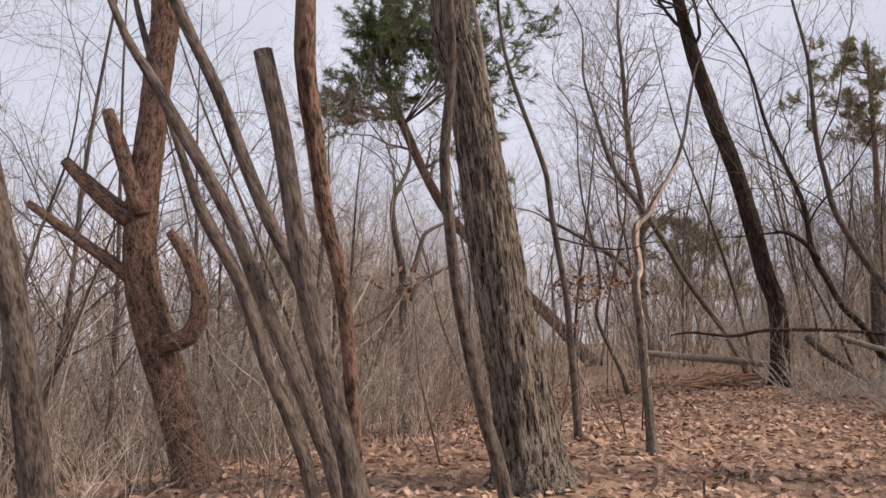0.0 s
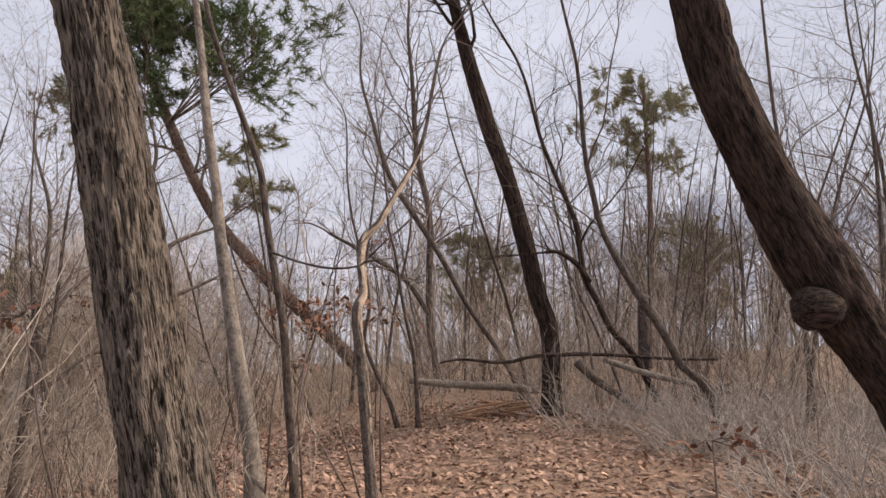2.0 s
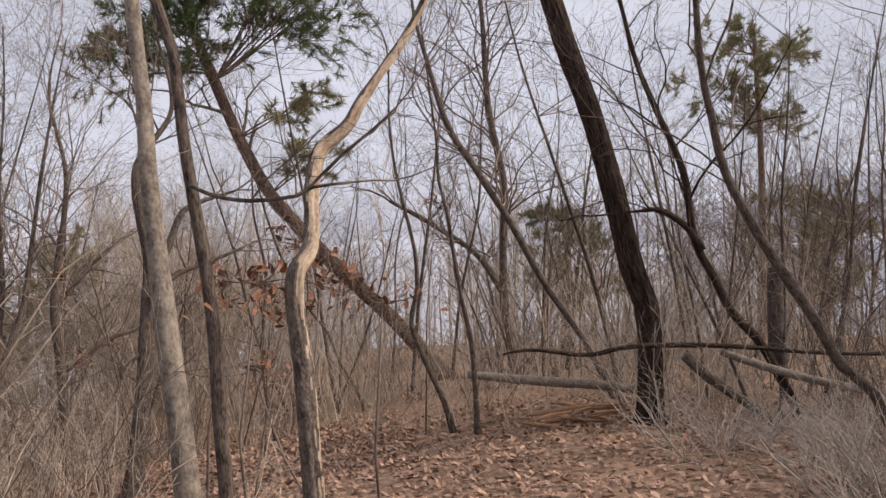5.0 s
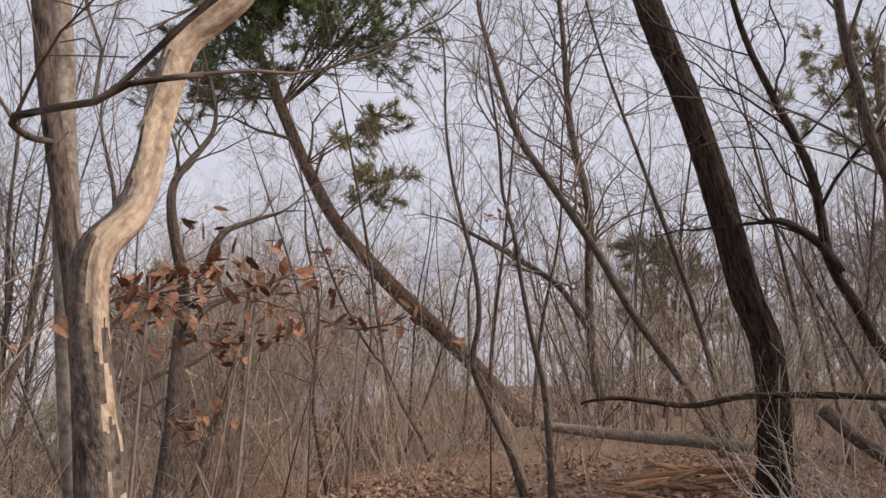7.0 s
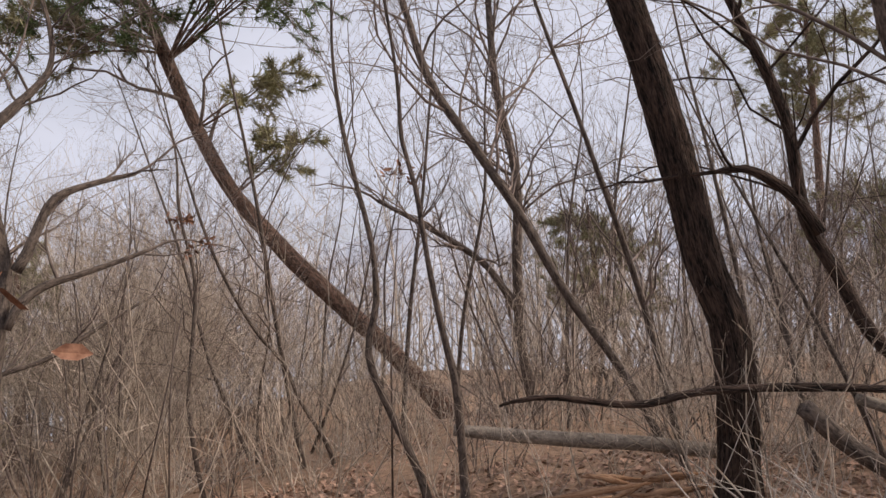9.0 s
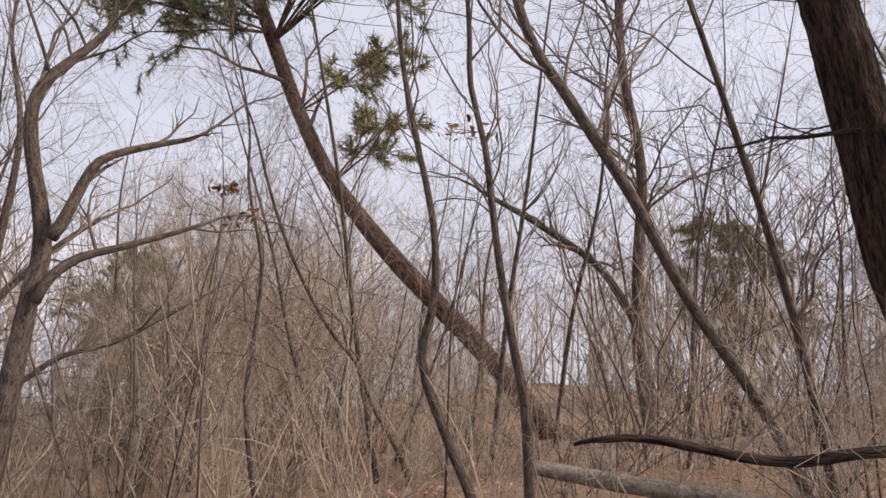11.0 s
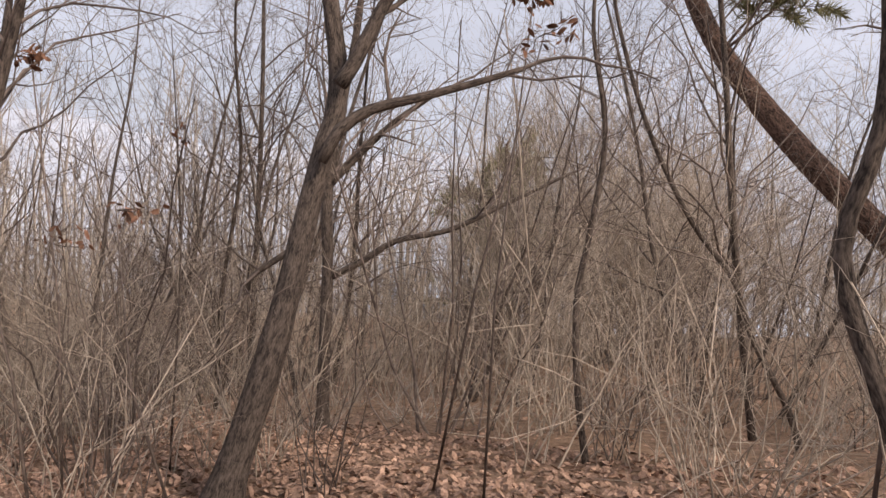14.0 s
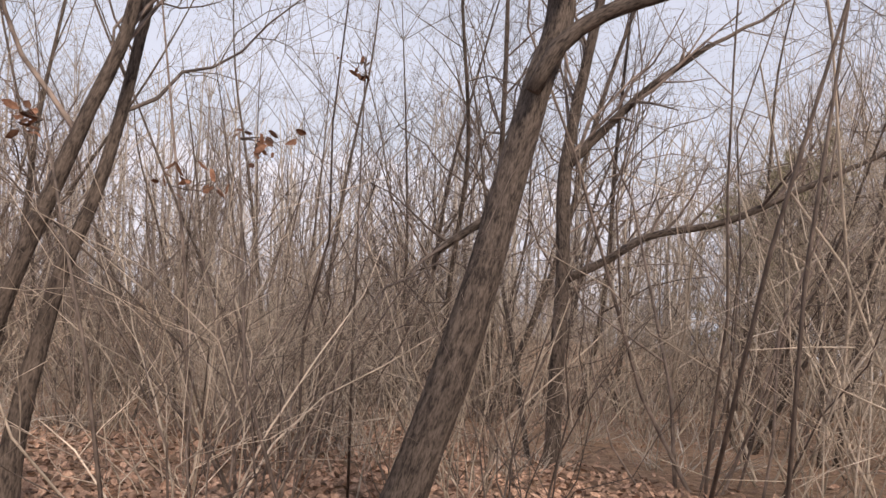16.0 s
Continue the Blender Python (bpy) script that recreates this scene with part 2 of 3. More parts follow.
def tree(name, label, category, spine, mat, seed, relief=0.0, sides=14, step=0.12, top=2.5, boughs=8, bough=1.4, level=2, limbs=(), lean_out=0.8, clear=0.5, kids=6, crown=None, group="", broken=False, slim=1.0):
    """A trunk along the spine from its foot in the ground to a thin top, with bare limbs and twigs."""
    rng = np.random.default_rng(seed)
    sp = sorted([list(p) for p in spine], key=lambda p: p[2]) if spine[0][2] < spine[-1][2] else [list(p) for p in reversed(spine)]
    foot = np.array(sp[0])
    gz = ground_z(foot[0], foot[1])
    if foot[2] > gz + 0.05:
        slope = (np.array(sp[1]) - foot)[:2] / max(0.2, sp[1][2] - foot[2])
        low = foot[:2] - np.clip(slope, -0.7, 0.7) * (foot[2] - gz) * 0.75
        sp.insert(0, [low[0], low[1], ground_z(low[0], low[1]) - 0.08, foot[3] * 1.15])
        lower = sp[0]
    else:
        sp[0][2] = min(foot[2], gz - 0.08)
    root = new(name)
    root.location = (sp[0][0], sp[0][1], ground_z(sp[0][0], sp[0][1]))
    tagged(root, label, category, group)
    last = np.array(sp[-1])
    if top > 0:
        d = last[:3] - np.array(sp[-2])[:3]
        d = d / np.linalg.norm(d) + np.array([0, 0, 0.35])
        d /= np.linalg.norm(d)
        for u in (0.35, 0.7, 1.0):
            q = last[:3] + d * top * u + rng.normal(0, 0.06 * top * u, 3)
            sp.append([*q, max(0.006, last[3] * (1 - 0.85 * u))])
    line = smooth_line(sp, step)
    line[:, 3] *= slim
    line[:, 3] *= 1 + 0.5 * np.exp(-np.maximum(0, line[:, 2] - root.location.z) / 0.13) * (1 if relief else 0.35)
    tb = Tubes()
    tb.tube(line[:, :3], line[:, 3], sides, relief, seed * 1.7)
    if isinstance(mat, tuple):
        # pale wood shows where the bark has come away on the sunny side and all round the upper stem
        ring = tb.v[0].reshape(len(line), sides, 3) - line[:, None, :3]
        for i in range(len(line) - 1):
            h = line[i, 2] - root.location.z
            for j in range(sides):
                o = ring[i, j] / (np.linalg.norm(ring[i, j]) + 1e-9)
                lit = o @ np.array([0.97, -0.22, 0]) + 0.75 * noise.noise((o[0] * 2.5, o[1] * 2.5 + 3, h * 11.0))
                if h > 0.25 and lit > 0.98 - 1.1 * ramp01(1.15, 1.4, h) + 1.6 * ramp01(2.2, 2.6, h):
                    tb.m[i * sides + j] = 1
    part("trunk", tb, mat, root)
    tw = Tubes()
    tips = []
    for bare in limbs:
        lb = Tubes()
        ll = smooth_line(bare, 0.1)
        ll[:, 3] *= slim
        lb.tube(ll[:, :3], ll[:, 3], 8, seed=seed)
        part("limb", lb, mat, root)
        grow(tw, ll[-1, :3], ll[-1, :3] - ll[-3, :3], bough * 0.5, ll[-1, 3] * 0.8, 0 if broken else level, rng, kids=kids, up=0.15) if not broken else None
        for k in range(0 if broken else max(2, int(len(ll) / 4))):
            i = rng.integers(len(ll) // 4, len(ll) - 1)
            d = ll[i + 1, :3] - ll[i, :3]
            d = d / np.linalg.norm(d) + rng.normal(0, 0.6, 3) + np.array([0, 0, 0.4])
            grow(tw, ll[i, :3], d, rng.uniform(0.35, 0.8) * bough * 0.7, max(0.004, ll[i, 3] * 0.5), max(0, level - 1), rng, kids=kids)
    n = len(line)
    for k in range(boughs):
        i = int(n * (clear + (0.98 - clear) * (k + rng.uniform(0, 1)) / max(1, boughs)))
        i = min(n - 2, i)
        a = rng.uniform(0, 2 * math.pi)
        d = line[i + 1, :3] - line[i, :3]
        d = d / np.linalg.norm(d) * 0.8 + lean_out * np.array([math.cos(a), math.sin(a), 0.25])
        grow(tw, line[i, :3], d, bough * rng.uniform(0.6, 1.2), max(0.005, line[i, 3] * rng.uniform(0.24, 0.42)), level, rng, kids=kids, tips=tips, wander=0.38)
    if tw.n:
        tagged(part("branchwork", tw, M_TWIG if mat is not M_DARK else M_DARK, root), kind="stuff")
    if crown:
        crown(root, line, rng)
    return root


def tuft(tb, at, way, size, rng, n=26):
    """A brush of needles round the end of a shoot."""
    for _ in range(n):
        d = way * 0.7 + rng.normal(0, 0.55, 3)
        d /= np.linalg.norm(d)
        s = np.cross(d, rng.normal(0, 1, 3))
        s *= 0.009 / (np.linalg.norm(s) + 1e-9)
        o = at - way * rng.uniform(0, 0.16)
        tb.face([o - s, o + s, o + d * size * rng.uniform(0.7, 1.2)])


def leaf(tb, at, rng, size=0.07, flat=0.3):
    """A curled dead leaf of two folded halves."""
    a = rng.uniform(0, 2 * math.pi)
    d = np.array([math.cos(a), math.sin(a), rng.normal(0, flat)])
    d /= np.linalg.norm(d)
    s = np.cross([0, 0, 1], d) + np.array([0, 0, rng.normal(0, flat)])
    s *= 0.55 / np.linalg.norm(s)
    u = np.cross(d, s)
    c1, c2 = rng.uniform(-0.1, 0.45), rng.uniform(-0.1, 0.45)
    L = size * rng.uniform(0.6, 1.3)
    base, tip, mid = at, at + d * L * 2 + u * L * rng.uniform(0, 0.5), at + d * L + u * L * 0.05
    v = [base, at + d * L * 0.6 + (s + u * c1) * L * 0.8, at + d * L * 1.35 + (s * 0.85 + u * c1) * L, tip,
         at + d * L * 1.35 + (-s * 0.85 + u * c2) * L, at + d * L * 0.6 + (-s + u * c2) * L * 0.8, mid]
    tb.v.append(np.array(v))
    tb.b.append(np.array(v))
    k = tb.n
    tb.f += [(k, k + 1, k + 2, k + 6), (k + 6, k + 2, k + 3), (k, k + 6, k + 4, k + 5), (k + 6, k + 3, k + 4)]
    tb.m += [0, 0, 0, 0]
    tb.n += 7


# ---- ground and distance ----
def axis_steps(lo, hi, centre, fine, growth):
    out, s, p = [centre], fine, centre
    while p < hi:
        p += s
        out.append(p)
        s *= growth if abs(p - centre) > 14 else 1.0
    s, p = fine, centre
    while p > lo:
        p -= s
        out.insert(0, p)
        s *= growth if abs(p - centre) > 14 else 1.0
    return out


def build_ground():
    xs = axis_steps(-1500, 1500, 2.0, 0.3, 1.18)
    ys = axis_steps(-1200, 1500, 8.0, 0.3, 1.18)
    tb = Tubes()
    tb.v.append(np.array([(x, y, ground_z(x, y)) for y in ys for x in xs]))
    tb.b.append(tb.v[0])
    nx = len(xs)
    for j in range(len(ys) - 1):
        for i in range(nx - 1):
            a = j * nx + i
            tb.f.append((a, a + 1, a + nx + 1, a + nx))
            # beyond 75 m the ground takes the colour with haze painted in
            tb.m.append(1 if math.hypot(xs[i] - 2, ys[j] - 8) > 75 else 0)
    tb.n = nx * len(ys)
    ob = part("ground", tb, (M_GROUND, M_HAZY_VALLEY), None)
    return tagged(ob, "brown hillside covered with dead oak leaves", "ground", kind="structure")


ground = build_ground()


def build_hills():
    tb = Tubes()
    for dist, height, seed in ((900, 110, 1.0), (1350, 270, 5.0)):
        rows = []
        for k in range(121):
            a = radians(-150 + 300 * k / 120)
            h = height * (0.55 + 0.45 * noise.noise((math.cos(a) * 2.2 + seed, math.sin(a) * 2.2, seed)) + 0.2 * noise.noise((a * 7, seed, 0)) + 0.06 * noise.noise((a * 30, seed, 2)))
            c = np.array([math.sin(a), math.cos(a), 0])
            rows.append([c * dist + np.array([0, 0, -190]), c * (dist + 120) + np.array([0, 0, -35 + h * 0.55]), c * (dist + 260) + np.array([0, 0, -35 + h])])
        base = tb.n
        v = np.array(rows).reshape(-1, 3)
        tb.v.append(v)
        tb.b.append(v)
        for k in range(120):
            for j in range(2):
                a = base + k * 3 + j
                tb.f.append((a, a + 3, a + 4, a + 1))
                tb.m.append(0)
        tb.n += len(v)
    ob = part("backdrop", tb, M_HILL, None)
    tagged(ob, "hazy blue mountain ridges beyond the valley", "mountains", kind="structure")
    tb = Tubes()
    pts = [(20 + 330 * math.cos(2 * math.pi * k / 48) * (1 + 0.1 * math.sin(3 * k)), 480 + 300 * math.sin(2 * math.pi * k / 48), -33.2) for k in range(48)]
    tb.face(pts)
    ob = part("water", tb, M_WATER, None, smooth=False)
    tagged(ob, "pale blue lake in the valley below", "lake", kind="structure")


build_hills()

# ---- the named trees ----
tree("oak_tree", "large oak trunk with deeply furrowed grey-brown bark", "tree", [(0.154, 4.961, 3.103, 0.13), (0.232, 4.974, 2.616, 0.134), (0.311, 4.986, 2.129, 0.145), (0.389, 4.999, 1.605, 0.158), (0.464, 5.015, 1.006, 0.177), (0.542, 5.028, 0.482, 0.196), (0.617, 5.043, -0.117, 0.214)], M_OAK, 3, relief=0.026, sides=90, step=0.03, top=5, boughs=11, bough=2.4, clear=0.65)
tree("leaning_tree", "dark leaning trunk with ivy stems standing in dry litter", "tree", [(3.986, 10.435, 3.474, 0.127), (4.203, 10.44, 2.859, 0.127), (4.386, 10.448, 2.288, 0.132), (4.545, 10.463, 1.66, 0.132), (4.68, 10.478, 1.078, 0.137), (4.813, 10.48, 0.703, 0.145), (4.854, 10.504, 0.221, 0.145), (4.85, 10.548, -0.455, 0.153)], M_DARK, 4, slim=0.84, relief=0.016, sides=64, step=0.04, top=4, boughs=20, bough=2.0, clear=0.62)
leaning_oak = tree("leaning_oak_tree", "dark thick oak leaning steeply over the path", "tree", [(3.292, 4.802, 2.845, 0.13), (3.403, 4.788, 2.381, 0.138), (3.588, 4.752, 1.948, 0.145), (3.76, 4.717, 1.607, 0.168), (3.917, 4.684, 1.328, 0.184), (4.103, 4.644, 1.019, 0.153), (4.275, 4.607, 0.741, 0.138), (4.445, 4.573, 0.372, 0.138)], M_DARK, 5, relief=0.02, sides=64, step=0.03, top=4, boughs=24, bough=2.2, clear=0.55)
burl = Tubes()
burl.tube([(3.664, 4.616, 1.171), (3.687, 4.61, 1.17), (3.738, 4.596, 1.169), (3.809, 4.577, 1.167), (3.88, 4.558, 1.166), (3.937, 4.543, 1.164)], [0.02, 0.085, 0.115, 0.11, 0.07, 0.01], 24, 0.02, 2.0)
part("burl", burl, M_DARK, leaning_oak, "dark rounded burl with a broken end")
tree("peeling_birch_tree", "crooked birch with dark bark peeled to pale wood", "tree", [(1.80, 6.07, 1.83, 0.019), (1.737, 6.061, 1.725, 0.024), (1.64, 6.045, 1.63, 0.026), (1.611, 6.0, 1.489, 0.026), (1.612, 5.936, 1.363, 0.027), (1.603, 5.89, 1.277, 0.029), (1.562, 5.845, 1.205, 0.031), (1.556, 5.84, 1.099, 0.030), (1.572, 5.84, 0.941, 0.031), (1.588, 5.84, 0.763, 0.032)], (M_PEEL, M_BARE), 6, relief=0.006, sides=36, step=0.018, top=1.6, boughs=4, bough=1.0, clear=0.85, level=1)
tree("pale_tree", "slender pale tree with smooth grey bark", "tree", [(0.619, 7.523, 2.608, 0.039), (0.677, 7.466, 2.154, 0.042), (0.712, 7.412, 1.714, 0.049), (0.759, 7.363, 1.342, 0.053), (0.821, 7.299, 0.871, 0.063), (0.88, 7.241, 0.468, 0.063), (0.924, 7.192, 0.13, 0.067)], M_GREY, 7, relief=0.003, sides=20, slim=0.95, top=4, boughs=14, bough=1.6, clear=0.55)
tree("slender_tree", "slender brown stem beside a pale smooth trunk", "tree", [(0.969, 6.647, 2.3, 0.023), (1.021, 6.643, 2.093, 0.024), (1.048, 6.643, 1.796, 0.025), (1.087, 6.642, 1.522, 0.027), (1.136, 6.639, 1.201, 0.028), (1.164, 6.64, 0.927, 0.029), (1.179, 6.642, 0.584, 0.031), (1.199, 6.644, 0.287, 0.032)], M_BROWN, 8, top=3, boughs=11, bough=1.0, clear=0.45, limbs=([(1.07, 6.642, 1.58, 0.009), (1.25, 6.2, 1.49, 0.008), (1.42, 5.86, 1.44, 0.007), (1.568, 5.824, 1.451, 0.0065), (1.623, 5.824, 1.48, 0.006), (1.747, 5.824, 1.494, 0.005)], [(1.568, 5.824, 1.451, 0.005), (1.618, 5.824, 1.486, 0.005), (1.719, 5.824, 1.585, 0.006), (1.828, 5.824, 1.674, 0.005), (1.898, 5.824, 1.74, 0.004)]))
tree("slender_tree", "thin crooked brown stem beside the big oak", "tree", [(0.117, 3.35, 2.414, 0.018), (0.112, 3.399, 2.157, 0.021), (0.072, 3.459, 1.847, 0.024), (0.087, 3.516, 1.525, 0.026), (0.122, 3.576, 1.167, 0.028), (0.183, 3.625, 0.845, 0.031), (0.236, 3.664, 0.591, 0.033), (0.303, 3.701, 0.331, 0.036)], M_BROWN, 9, top=2.5, boughs=4, bough=1.2, clear=0.6, level=1)
tree("dead_pine_tree", "old pine with scaly red bark and broken limbs", "tree", [(-2.043, 5.875, 3.508, 0.107), (-2.101, 5.887, 3.066, 0.107), (-2.209, 5.905, 2.403, 0.111), (-2.293, 5.921, 1.828, 0.122), (-2.306, 5.933, 1.384, 0.133), (-2.231, 5.944, 0.937, 0.144), (-2.091, 5.958, 0.4, 0.144), (-1.972, 5.969, -0.048, 0.144), (-1.893, 5.978, -0.406, 0.144)], M_PINE, 10, relief=0.012, sides=44, step=0.04, top=4, boughs=3, bough=1.4, clear=0.75, broken=True, limbs=([(-2.34, 5.873, 1.781, 0.088), (-2.491, 5.871, 1.896, 0.079), (-2.705, 5.867, 2.1, 0.062), (-2.854, 5.863, 2.259, 0.044)], [(-2.252, 5.821, 1.819, 0.074), (-2.351, 5.812, 2.171, 0.065), (-2.43, 5.806, 2.435, 0.061), (-2.49, 5.801, 2.633, 0.044)], [(-2.332, 5.886, 1.297, 0.057), (-2.547, 5.882, 1.479, 0.048), (-2.849, 5.878, 1.708, 0.04), (-3.15, 5.874, 1.938, 0.031)], [(-2.088, 5.797, 0.816, 0.069), (-1.892, 5.794, 0.875, 0.078), (-1.798, 5.787, 1.11, 0.074), (-1.854, 5.779, 1.414, 0.065), (-2.019, 5.773, 1.678, 0.035)]))
tree("slender_tree", "dark rough stem with a knot near its foot", "tree", [(-0.278, 2.031, 2.01, 0.025), (-0.292, 2.085, 1.856, 0.026), (-0.283, 2.134, 1.706, 0.025), (-0.27, 2.202, 1.49, 0.023), (-0.242, 2.247, 1.336, 0.021), (-0.23, 2.298, 1.161, 0.021), (-0.23, 2.348, 0.978, 0.02), (-0.226, 2.394, 0.804, 0.02)], M_PINE, 11, relief=0.004, sides=20, step=0.05, top=2.5, boughs=3, bough=1.2, clear=0.8)
for spine, seed, lab in (([(-0.392, 2.056, 1.894, 0.024), (-0.349, 2.061, 1.666, 0.025), (-0.326, 2.066, 1.481, 0.025), (-0.291, 2.072, 1.239, 0.027), (-0.229, 2.079, 0.955, 0.027), (-0.195, 2.084, 0.77, 0.028)], 12, "brown stem with a broken splintered top"), ([(-0.852, 2.253, 2.094, 0.011), (-0.74, 2.259, 1.87, 0.016), (-0.629, 2.263, 1.662, 0.019), (-0.539, 2.267, 1.487, 0.02), (-0.467, 2.272, 1.28, 0.02), (-0.394, 2.277, 1.089, 0.02), (-0.321, 2.282, 0.898, 0.022), (-0.264, 2.286, 0.708, 0.022)], 13, "thin leaning stem among a clump of saplings"),
                         ([(-0.785, 2.55, 2.219, 0.02), (-0.658, 2.557, 1.926, 0.02), (-0.583, 2.562, 1.707, 0.022), (-0.499, 2.567, 1.488, 0.022), (-0.414, 2.572, 1.304, 0.022), (-0.332, 2.578, 1.048, 0.022)], 14, "thin leaning stem of a sapling clump"), ([(-1.342, 2.465, 1.766, 0.029), (-1.306, 2.472, 1.506, 0.036), (-1.27, 2.478, 1.263, 0.042), (-1.244, 2.485, 0.985, 0.045), (-1.218, 2.494, 0.673, 0.05)], 15, "straight grey stem close to the path"), ([(-0.765, 2.564, 1.676, 0.013), (-0.707, 2.568, 1.512, 0.02), (-0.604, 2.573, 1.31, 0.022), (-0.53, 2.579, 1.054, 0.022), (-0.446, 2.584, 0.835, 0.024), (-0.39, 2.59, 0.616, 0.024)], 16, "thin brown stem of a sapling clump")):
    tree("sapling", lab, "sapling", spine, M_BROWN, seed, relief=0.002, sides=14, step=0.06, top=0 if seed == 12 else 1.6, boughs=0 if seed == 12 else 3, bough=1.0, clear=0.75, level=1, group="sapling clump")
tree("bare_tree", "bare forked tree with fine twigs against the sky", "tree", [(5.294, 17.827, -1.534, 0.132), (5.038, 17.834, -0.088, 0.121), (4.999, 17.808, 1.238, 0.11), (5.04, 17.763, 2.776, 0.099), (4.766, 17.77, 4.314, 0.088), (4.679, 17.741, 6.059, 0.066)], M_BROWN, 20, relief=0.004, slim=0.75, top=3, boughs=40, bough=2.2, clear=0.3, limbs=([(4.963, 17.799, 0.578, 0.088), (4.454, 17.88, 1.357, 0.077), (3.596, 18.021, 1.978, 0.066), (2.736, 18.162, 2.488, 0.044)],))
tree("bare_tree", "long thin leaning stem crossing its neighbours", "tree", [(5.388, 12.589, -0.916, 0.05), (4.93, 12.691, 0.071, 0.057), (4.395, 12.802, 0.925, 0.06), (3.995, 12.889, 1.71, 0.064), (3.523, 12.988, 2.5, 0.064), (3.185, 13.059, 3.078, 0.06), (2.922, 13.126, 4.015, 0.042)], M_BROWN, 21, slim=0.72, top=2.5, boughs=22, bough=1.6, clear=0.35)
tree("bare_tree", "dark slim stem with a tuft of dead leaves", "tree", [(3.134, 11.16, -0.259, 0.054), (3.101, 11.151, 0.337, 0.054), (3.017, 11.147, 0.737, 0.044), (2.933, 11.141, 1.241, 0.037), (2.865, 11.135, 1.748, 0.034), (2.78, 11.132, 2.088, 0.03), (2.762, 11.124, 2.532, 0.024)], M_BROWN, 22, relief=0.003, slim=0.54, top=2.5, boughs=25, bough=1.5, clear=0.35)
tree("bare_tree", "dark crooked stem with fine bare twigs", "tree", [(2.845, 11.591, -0.382, 0.056), (2.643, 11.601, 0.089, 0.056), (2.493, 11.608, 0.527, 0.052), (2.565, 11.606, 0.932, 0.048), (2.544, 11.608, 1.379, 0.041), (2.429, 11.613, 1.905, 0.033), (2.332, 11.618, 2.398, 0.028), (2.291, 11.62, 2.897, 0.022)], M_BROWN, 23, relief=0.003, slim=0.54, top=2.5, boughs=25, bough=1.6, clear=0.35)
tree("bare_tree", "slender stem leaning beside the dark trunk", "tree", [(4.588, 8.796, 2.766, 0.037), (4.681, 8.823, 2.335, 0.041), (4.795, 8.847, 1.897, 0.045), (5.031, 8.851, 1.451, 0.051), (5.267, 8.847, 1.079, 0.057), (5.548, 8.839, 0.66, 0.057), (5.77, 8.838, 0.279, 0.057), (6.027, 8.814, 0.063, 0.061)], M_BROWN, 24, relief=0.003, slim=0.75, top=3, boughs=22, bough=1.8, clear=0.35)
tree("bare_tree", "dark stem with an elbowed lower branch", "tree", [(4.759, 10.436, 3.242, 0.032), (4.957, 10.4, 2.709, 0.039), (5.204, 10.356, 2.07, 0.046), (5.293, 10.337, 1.383, 0.053), (5.467, 10.306, 1.012, 0.053), (5.641, 10.275, 0.64, 0.058), (5.944, 10.222, 0.267, 0.058)], M_DARK, 25, slim=0.8, top=3, boughs=22, bough=1.7, clear=0.3, limbs=([(5.32, 10.234, 1.275, 0.052), (5.195, 10.254, 1.485, 0.047), (5.044, 10.278, 1.617, 0.042), (4.892, 10.303, 1.698, 0.036), (4.738, 10.329, 1.69, 0.026)],))
tree("forked_tree", "grey-brown leaning tree forking into long bare limbs", "tree", [(-0.592, 11.771, -1.201, 0.1), (-0.583, 11.902, -0.834, 0.092), (-0.567, 12.05, -0.422, 0.092), (-0.566, 12.176, -0.03, 0.08), (-0.578, 12.294, 0.373, 0.075), (-0.584, 12.449, 0.895, 0.067), (-0.593, 12.572, 1.325, 0.064)], M_BROWN, 26, relief=0.007, sides=40, step=0.05, top=3, boughs=15, bough=1.9, clear=0.6, limbs=([(-0.445, 12.293, 0.813, 0.036), (-0.376, 12.37, 1.018, 0.04), (-0.237, 12.499, 1.162, 0.036), (-0.04, 12.667, 1.245, 0.03), (0.279, 12.941, 1.388, 0.023), (0.475, 13.11, 1.488, 0.017)], [(-0.406, 12.377, 1.297, 0.05), (-0.345, 12.443, 1.451, 0.046), (-0.289, 12.511, 1.654, 0.043), (-0.189, 12.621, 1.928, 0.036), (0.052, 12.833, 2.081, 0.03), (0.348, 13.086, 2.206, 0.02)], [(-0.602, 12.233, 0.252, 0.024), (-0.698, 12.146, 0.159, 0.02), (-0.78, 12.069, 0.067, 0.017), (-0.785, 12.056, -0.018, 0.01)]))
tree("bare_tree", "slim dark tree behind the forked one", "tree", [(-2.131, 14.239, -1.977, 0.072), (-2.206, 14.292, -0.935, 0.072), (-2.263, 14.336, -0.112, 0.066), (-2.332, 14.351, 0.545, 0.066), (-2.334, 14.41, 1.097, 0.055)], M_BROWN, 27, relief=0.004, slim=0.85, top=4, boughs=25, bough=2.0, clear=0.35, limbs=([(-2.23, 14.35, -0.219, 0.044), (-1.992, 14.563, -0.033, 0.039), (-1.757, 14.776, 0.18, 0.036), (-1.344, 15.127, 0.326, 0.033), (-0.945, 15.48, 0.609, 0.028), (-0.427, 15.94, 0.984, 0.019)], [(-2.328, 14.373, 0.711, 0.05), (-2.144, 14.553, 1.003, 0.041), (-1.884, 14.805, 1.384, 0.036), (-1.576, 15.091, 1.714, 0.025)]))
